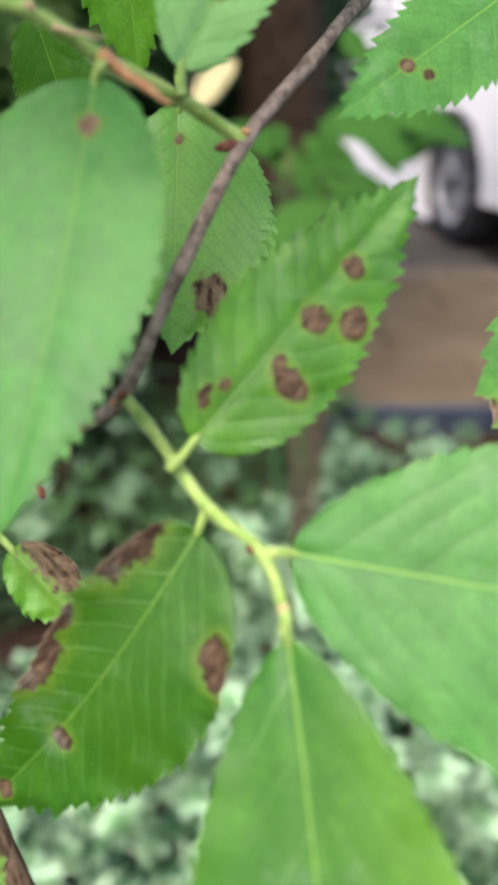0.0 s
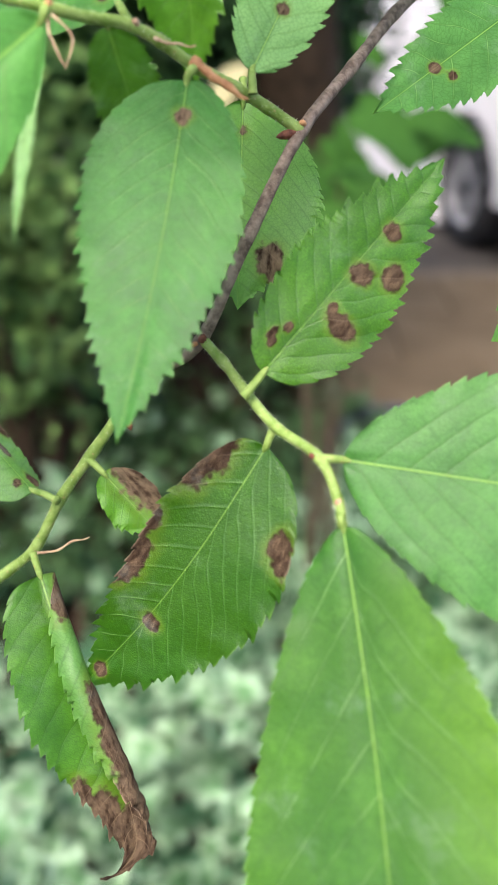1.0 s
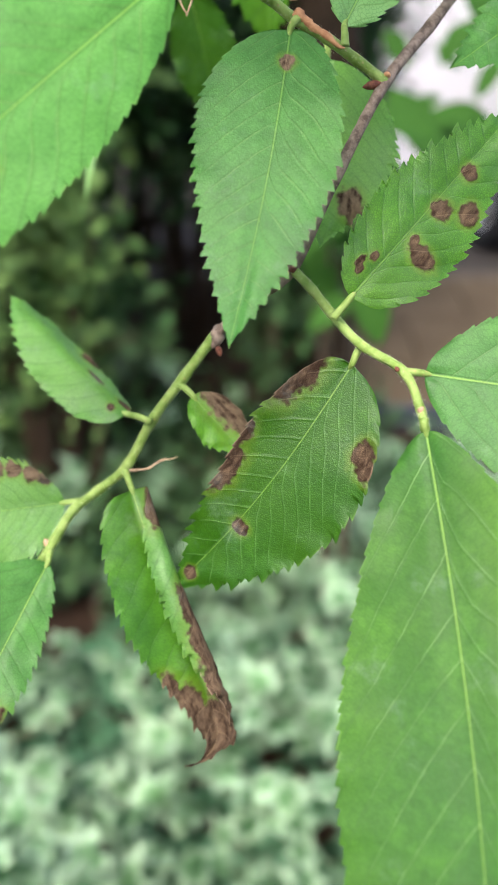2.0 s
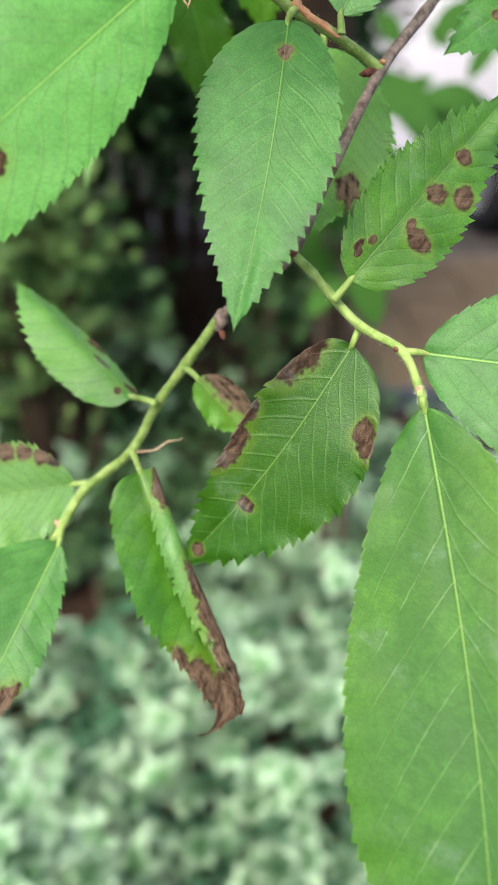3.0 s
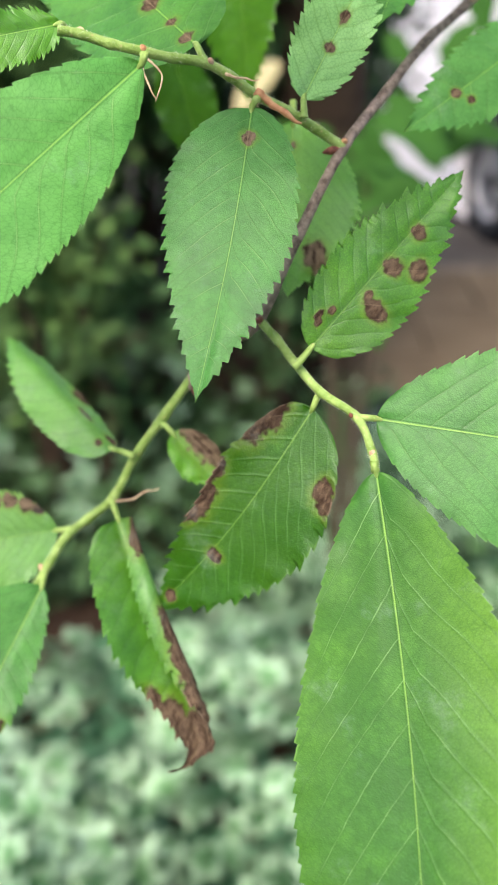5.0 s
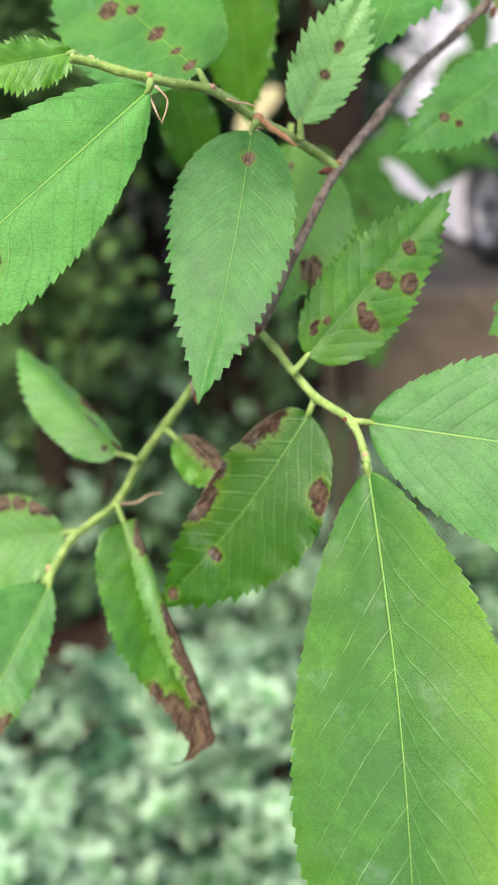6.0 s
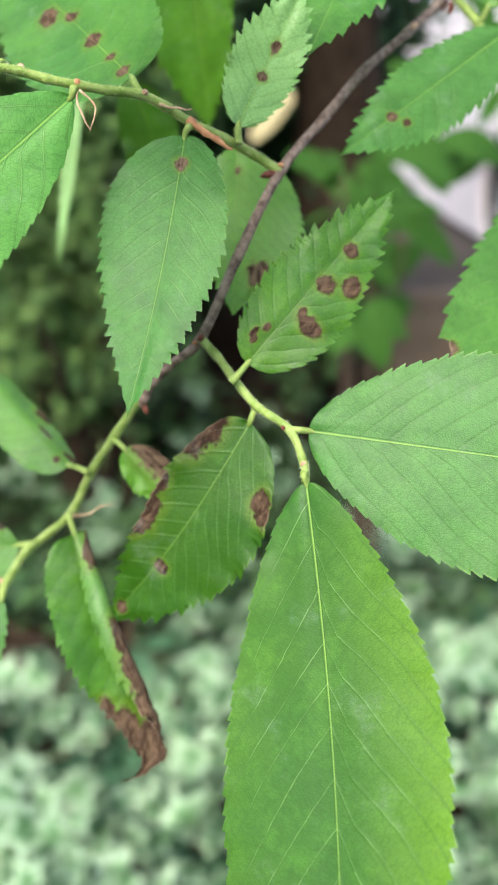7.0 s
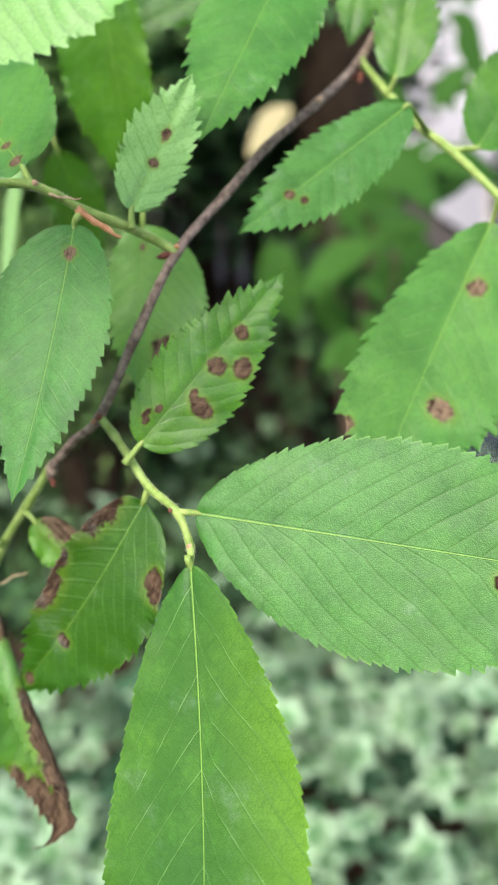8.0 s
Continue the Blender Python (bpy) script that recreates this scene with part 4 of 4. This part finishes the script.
# ---- broad-leaved shrub between the branch and the road ----
BROAD = foliage_material("broad_leaf", (0.009, 0.044, 0.005, 1), (0.058, 0.170, 0.020, 1), None, 0.3, 0.75)
YELLOW = foliage_material("yellowed_leaf", (0.52, 0.46, 0.23, 1), (0.66, 0.58, 0.32, 1), None, 0.3, 0.5)
broad = tagged(new("broad_leaved_shrub"), "broad-leaved green shrub with a few yellowed leaves", "shrub")
broad.location = (0.12, 1.55, 0.0)


def broad_leaf_mesh(seed):
    """An oval leaf with a folded midrib and a wavy rim."""
    r = np.random.default_rng(seed)
    verts, faces = [], []
    rows, cols = 9, 7
    for i in range(rows):
        s = i / (rows - 1)
        w = 0.30 * math.sin(math.pi * min(1, s * 0.96 + 0.04)) ** 0.75 * (1 - 0.25 * s)
        for j in range(cols):
            u = j / (cols - 1) * 2 - 1
            verts.append((s, u * w, 0.10 * abs(u) * w * 2 - 0.22 * s * s + 0.02 * math.sin(9 * s + 3 * u + seed) * abs(u)))
    for i in range(rows - 1):
        for j in range(cols - 1):
            a = i * cols + j
            faces.append((a, a + 1, a + cols + 1, a + cols))
    return mesh_of("broad_leaf", verts, faces)


BROAD_MESH = [broad_leaf_mesh(k) for k in range(4)]
for me in BROAD_MESH:
    me.materials.append(BROAD)
    me.polygons.foreach_set("use_smooth", [True] * len(me.polygons))
YELLOW_MESH = broad_leaf_mesh(8)
YELLOW_MESH.materials.append(YELLOW)


def broad_leaf(at, toward, normal, size, mesh):
    x = Vector(toward).normalized()
    zz = Vector(normal)
    zz = (zz - x * zz.dot(x)).normalized()
    rot = Matrix((x, zz.cross(x), zz)).transposed().to_4x4()
    ob = new("leaf", mesh)
    ob.parent = broad
    ob.matrix_basis = Matrix.Translation(Vector(at) - broad.location) @ rot @ Matrix.Scale(size, 4)
    return ob


r = np.random.default_rng(52)
heads = []
for k in range(7):
    tip = np.array((0.04 + 0.16 * r.random(), 1.3 + 0.5 * r.random(), 0.96 + 0.18 * r.random())) - np.array(broad.location)
    cc = glide([(0.03 * math.cos(k), 0.03 * math.sin(k), -0.02), tip * (0.5, 0.5, 0.55), tip], 8)
    part("stem", tube("stem", cc, np.linspace(0.007, 0.003, len(cc)), 7), VINE, broad)
    for s in (14, 16):
        heads.append(cc[s] + np.array(broad.location))
for k, h in enumerate(heads):
    for side in (-1, 1):
        a = r.uniform(0, 6.28) if k % 2 else r.uniform(2.5, 5.5)
        broad_leaf(h, (math.cos(a) * side, math.sin(a) * side, -0.25 + r.normal(0, 0.2)), (r.normal(0, 0.35), r.normal(-0.35, 0.3), 1), r.uniform(0.06, 0.10), BROAD_MESH[(k + side) % 4])
broad_leaf((0.0860, 0.9755, 1.2473), (0.104, -0.007, -0.032), (-0.1, -0.6, 1), 0.109, BROAD_MESH[0])
broad_leaf((0.2022, 1.1236, 1.3981), (0.041, -0.019, -0.044), (-0.1, -0.6, 1), 0.063, BROAD_MESH[2])
broad_leaf((0.1156, 1.0947, 1.2531), (0.079, -0.036, -0.077), (-0.1, -0.6, 1), 0.116, BROAD_MESH[0])
broad_leaf((0.1404, 1.1863, 1.1033), (0.087, -0.022, -0.051), (-0.1, -0.6, 1), 0.103, BROAD_MESH[1])
broad_leaf((0.0302, 1.4700, 1.1150), (0.097, -0.027, -0.062), (-0.1, -0.6, 1), 0.118, BROAD_MESH[2])
broad_leaf((0.0604, 0.7400, 1.1288), (0.021, -0.029, -0.056), (-0.1, -0.6, 1), 0.067, BROAD_MESH[3])
broad_leaf((0.1223, 1.3331, 1.0580), (-0.126, -0.038, -0.049), (-0.1, -0.6, 1), 0.140, BROAD_MESH[1])
broad_leaf((0.0283, 1.3936, 0.9752), (0.058, -0.045, -0.095), (-0.1, -0.6, 1), 0.120, BROAD_MESH[2])
broad_leaf((0.2024, 1.2512, 1.1028), (-0.103, -0.019, -0.017), (-0.1, -0.6, 1), 0.107, BROAD_MESH[0])
broad_leaf((-0.0615, 1.6191, 0.9889), (0.048, -0.072, -0.145), (-0.1, -0.6, 1), 0.168, BROAD_MESH[3])
broad_leaf((0.0821, 1.3484, 1.1535), (0.107, -0.024, -0.064), (-0.1, -0.6, 1), 0.127, BROAD_MESH[0])
broad_leaf((0.2009, 1.3969, 1.0110), (-0.087, -0.041, -0.059), (-0.1, -0.6, 1), 0.113, BROAD_MESH[1])
broad_leaf((0.1958, 1.6045, 1.0386), (-0.096, -0.020, -0.034), (-0.1, -0.6, 1), 0.103, BROAD_MESH[1])
broad_leaf((0.1356, 1.1643, 1.2077), (0.092, -0.000, -0.006), (-0.1, -0.6, 1), 0.092, BROAD_MESH[2])
broad_leaf((0.2137, 1.2683, 1.2809), (0.054, 0.017, 0.025), (-0.1, -0.6, 1), 0.061, BROAD_MESH[1])
broad_leaf((0.1403, 1.2583, 1.0717), (0.051, 0.028, 0.044), (-0.1, -0.6, 1), 0.073, BROAD_MESH[0])
broad_leaf((0.0997, 1.2273, 0.9695), (0.066, -0.024, -0.057), (-0.1, -0.6, 1), 0.090, BROAD_MESH[2])
broad_leaf((-0.0412, 1.7928, 1.0986), (0.124, -0.016, -0.054), (-0.1, -0.6, 1), 0.136, BROAD_MESH[1])
broad_leaf((0.2333, 1.2794, 1.3648), (0.041, -0.025, -0.055), (-0.1, -0.6, 1), 0.073, BROAD_MESH[0])
broad_leaf((0.2577, 1.2998, 1.3987), (-0.047, 0.016, 0.039), (-0.1, -0.6, 1), 0.063, BROAD_MESH[3])
broad_leaf((0.1828, 1.1495, 1.2215), (0.955, -0.118, -0.175), (-0.2, -0.6, 1), 0.110, BROAD_MESH[1])
broad_leaf((0.2582, 1.2014, 1.1942), (-0.857, -0.206, -0.380), (0.5, -0.5, 1), 0.090, BROAD_MESH[2])
broad_leaf((0.1255, 1.2804, 1.3089), (0.540, -0.337, -0.563), (-0.5, -0.6, 1), 0.060, BROAD_MESH[3])
broad_leaf((0.2415, 1.2202, 1.3281), (-0.654, -0.303, -0.540), (-0.2, -0.6, 1), 0.075, BROAD_MESH[0])
broad_leaf((0.2574, 1.1081, 1.2906), (-0.589, -0.323, -0.574), (-0.5, -0.6, 1), 0.060, BROAD_MESH[2])
broad_leaf((0.1077, 1.3214, 1.1881), (0.284, -0.384, -0.651), (0.1, -0.3, 1), 0.070, BROAD_MESH[1])
broad_leaf((0.2092, 1.2616, 1.2260), (-0.897, -0.177, -0.331), (0.1, -0.5, 1), 0.060, BROAD_MESH[0])
broad_leaf((0.1007, 1.2012, 1.1454), (0.980, -0.079, -0.107), (-0.4, -0.1, 1), 0.090, BROAD_MESH[3])
broad_leaf((0.2119, 1.3638, 1.2847), (0.709, -0.282, -0.464), (-0.6, -0.4, 1), 0.050, BROAD_MESH[2])
broad_leaf((0.2994, 1.2014, 1.3184), (-0.987, -0.063, -0.138), (-0.1, -0.8, 1), 0.070, BROAD_MESH[1])
broad_leaf((-0.0387, 2.2841, 1.1680), (-0.094, -0.049, -0.075), (-0.1, -0.6, 1), 0.165, YELLOW_MESH)

# ---- parked white van ----
WHITE = plain_material("white_car_paint", (0.88, 0.84, 0.87, 1), (0.92, 0.88, 0.91, 1), 2, 0.25, 0.02, 0.0005, Coat_Weight=0.6)
RUBBER = plain_material("tyre_rubber", (0.030, 0.030, 0.032, 1), (0.050, 0.050, 0.053, 1), 40, 0.8, 0.4, 0.002)
ALLOY = plain_material("grey_wheel_alloy", (0.30, 0.30, 0.32, 1), (0.40, 0.40, 0.42, 1), 10, 0.4, 0.1, 0.001, Metallic=0.3)
BLACK = plain_material("black_trim", (0.012, 0.012, 0.013, 1), (0.020, 0.020, 0.022, 1), 20, 0.5, 0.2, 0.001)
GLASSY = plain_material("dark_car_glass", (0.010, 0.012, 0.013, 1), (0.014, 0.016, 0.018, 1), 3, 0.06, 0.0, 0.001)
RED = plain_material("red_lamp", (0.25, 0.012, 0.010, 1), (0.34, 0.02, 0.015, 1), 30, 0.2, 0.05, 0.0005)

van = tagged(new("van"), "white parked van with grey wheels", "car")
VX, VY, VZ = 2.776, 5.260, -0.06
van.matrix_basis = pose(VX, VY, VZ, 0, 0, 103)
# side outline from the tail (at -x) to the nose; wheel centres at 0 and 2.9
outline = [(-0.86, 0.36), (-0.88, 0.62), (-0.84, 1.0), (-0.78, 1.45), (-0.62, 1.86), (-0.40, 1.95), (2.0, 1.93), (2.55, 1.72), (3.15, 1.12), (3.65, 0.98), (3.86, 0.80), (3.90, 0.45), (3.84, 0.14)]


def arch(cx, rr, low):
    return [(cx + rr * math.cos(a), 0.33 + rr * math.sin(a)) for a in np.linspace(-0.80, math.pi + low, 15)]


outline += arch(2.9, 0.40, 0.80) + arch(0.0, 0.40, 0.05)
bm = bmesh.new()
rows = []
for y, inset in ((0.0, 0.03), (0.04, 0.0), (0.5, 0.0), (1.2, 0.0), (1.66, 0.0), (1.70, 0.03)):
    cx, cz = 1.5, 0.95
    rows.append([bm.verts.new((x + (cx - x) * inset * 0.3, y + (0.13 * max(0, z - 1.0) if y < 0.8 else -0.13 * max(0, z - 1.0)), z + (cz - z) * inset * 0.3)) for x, z in outline])
n = len(outline)
for a, b in zip(rows, rows[1:]):
    for k in range(n):
        bm.faces.new((a[k], a[(k + 1) % n], b[(k + 1) % n], b[k]))
bm.faces.new(rows[0][::-1])
bm.faces.new(rows[-1])
bmesh.ops.recalc_face_normals(bm, faces=bm.faces)
body = part("body", bm, WHITE, van, smooth=False)


def turned(name, profile, segs, material, parent, label=""):
    """A body of revolution about y."""
    bm = bmesh.new()
    rings = []
    for rr, y in profile:
        rings.append([bm.verts.new((rr * math.cos(2 * math.pi * k / segs), y, rr * math.sin(2 * math.pi * k / segs))) for k in range(segs)])
    for a, b in zip(rings, rings[1:]):
        for k in range(segs):
            bm.faces.new((a[k], b[k], b[(k + 1) % segs], a[(k + 1) % segs]))
    bmesh.ops.recalc_face_normals(bm, faces=bm.faces)
    return part(name, bm, material, parent, label)


for cx in (0.0, 2.9):
    for cy, flip in ((0.10, 1), (1.60, -1)):
        wheel = turned("wheel", [(0.02, -0.07 * flip), (0.06, -0.08 * flip), (0.07, 0.10 * flip), (0.02, 0.10 * flip)], 16, BLACK, van)
        wheel.location = (cx, cy, 0.33)
        turned("tyre", [(0.215, -0.09 * flip), (0.25, -0.105 * flip), (0.305, -0.10 * flip), (0.33, -0.075 * flip), (0.33, 0.075 * flip), (0.305, 0.10 * flip), (0.215, 0.09 * flip), (0.215, -0.09 * flip)], 40, RUBBER, wheel)
        rim = turned("rim", [(0.214, -0.085 * flip), (0.20, -0.07 * flip), (0.195, 0.03 * flip), (0.214, 0.08 * flip)], 40, ALLOY, wheel)
        for k in range(7):
            bm = block(bmesh.new(), 0.05, 0.20, -0.075, -0.045, -0.026, 0.026, 0.006)
            bmesh.ops.rotate(bm, verts=bm.verts, cent=(0, 0, 0), matrix=Matrix.Rotation(k * 2 * math.pi / 7, 3, "Y"))
            if flip < 0:
                bmesh.ops.scale(bm, verts=bm.verts, vec=(1, -1, 1))
            part("spoke", bm, ALLOY, wheel, smooth=False)
for y0, y1 in ((0.012, 0.082), (1.688, 1.618)):
    bm = bmesh.new()
    vs = [bm.verts.new(v) for v in ((2.02, y0, 1.12), (2.6, y0, 1.12), (2.42, y1, 1.66), (2.06, y1, 1.66))]
    bm.faces.new(vs if y0 < 1 else vs[::-1])
    bmesh.ops.solidify(bm, geom=bm.faces[:], thickness=0.012)
    part("side_window", bm, GLASSY, van, smooth=False)
part("bumper", block(bmesh.new(), -0.93, -0.80, 0.06, 1.64, 0.36, 0.60, 0.04), WHITE, van)
for y0 in (0.015, 1.63):
    part("sill_trim", block(bmesh.new(), 0.42, 2.48, y0, y0 + 0.055, 0.06, 0.20, 0.02), WHITE, van)
for y0 in (0.04, 1.50):
    part("tail_lamp", block(bmesh.new(), -0.89, -0.80, y0, y0 + 0.16, 0.95, 1.25, 0.02), RED, van)
part("underbody", block(bmesh.new(), -0.75, 3.7, 0.25, 1.45, 0.20, 0.50, 0.02), BLACK, van)

# ---- far side of the street ----
hedge = tagged(new("hedge"), "long dark green hedge across the street", "hedge")
hedge.location = (0, 13, -0.06)
r = np.random.default_rng(61)
core = block(bmesh.new(), -14, 14, -0.5, 0.5, 0.0, 2.2, 0.2)
part("core", core, SHRUB, hedge, smooth=False)
n_h = 9000
pos = np.column_stack([r.uniform(-14, 14, n_h), -0.5 + r.normal(0, 0.08, n_h), r.uniform(0.02, 2.35, n_h)])
ob = blades("foliage", OVAL_T, OVAL_F, OVAL_R, pos, np.column_stack([r.normal(0, 0.5, n_h), r.normal(-1, 0.4, n_h), r.normal(0.6, 0.4, n_h)]), r.uniform(0, 6.28, n_h), r.uniform(0.12, 0.2, n_h), SHRUB, "dense hedge leaves", "")
ob.parent = hedge
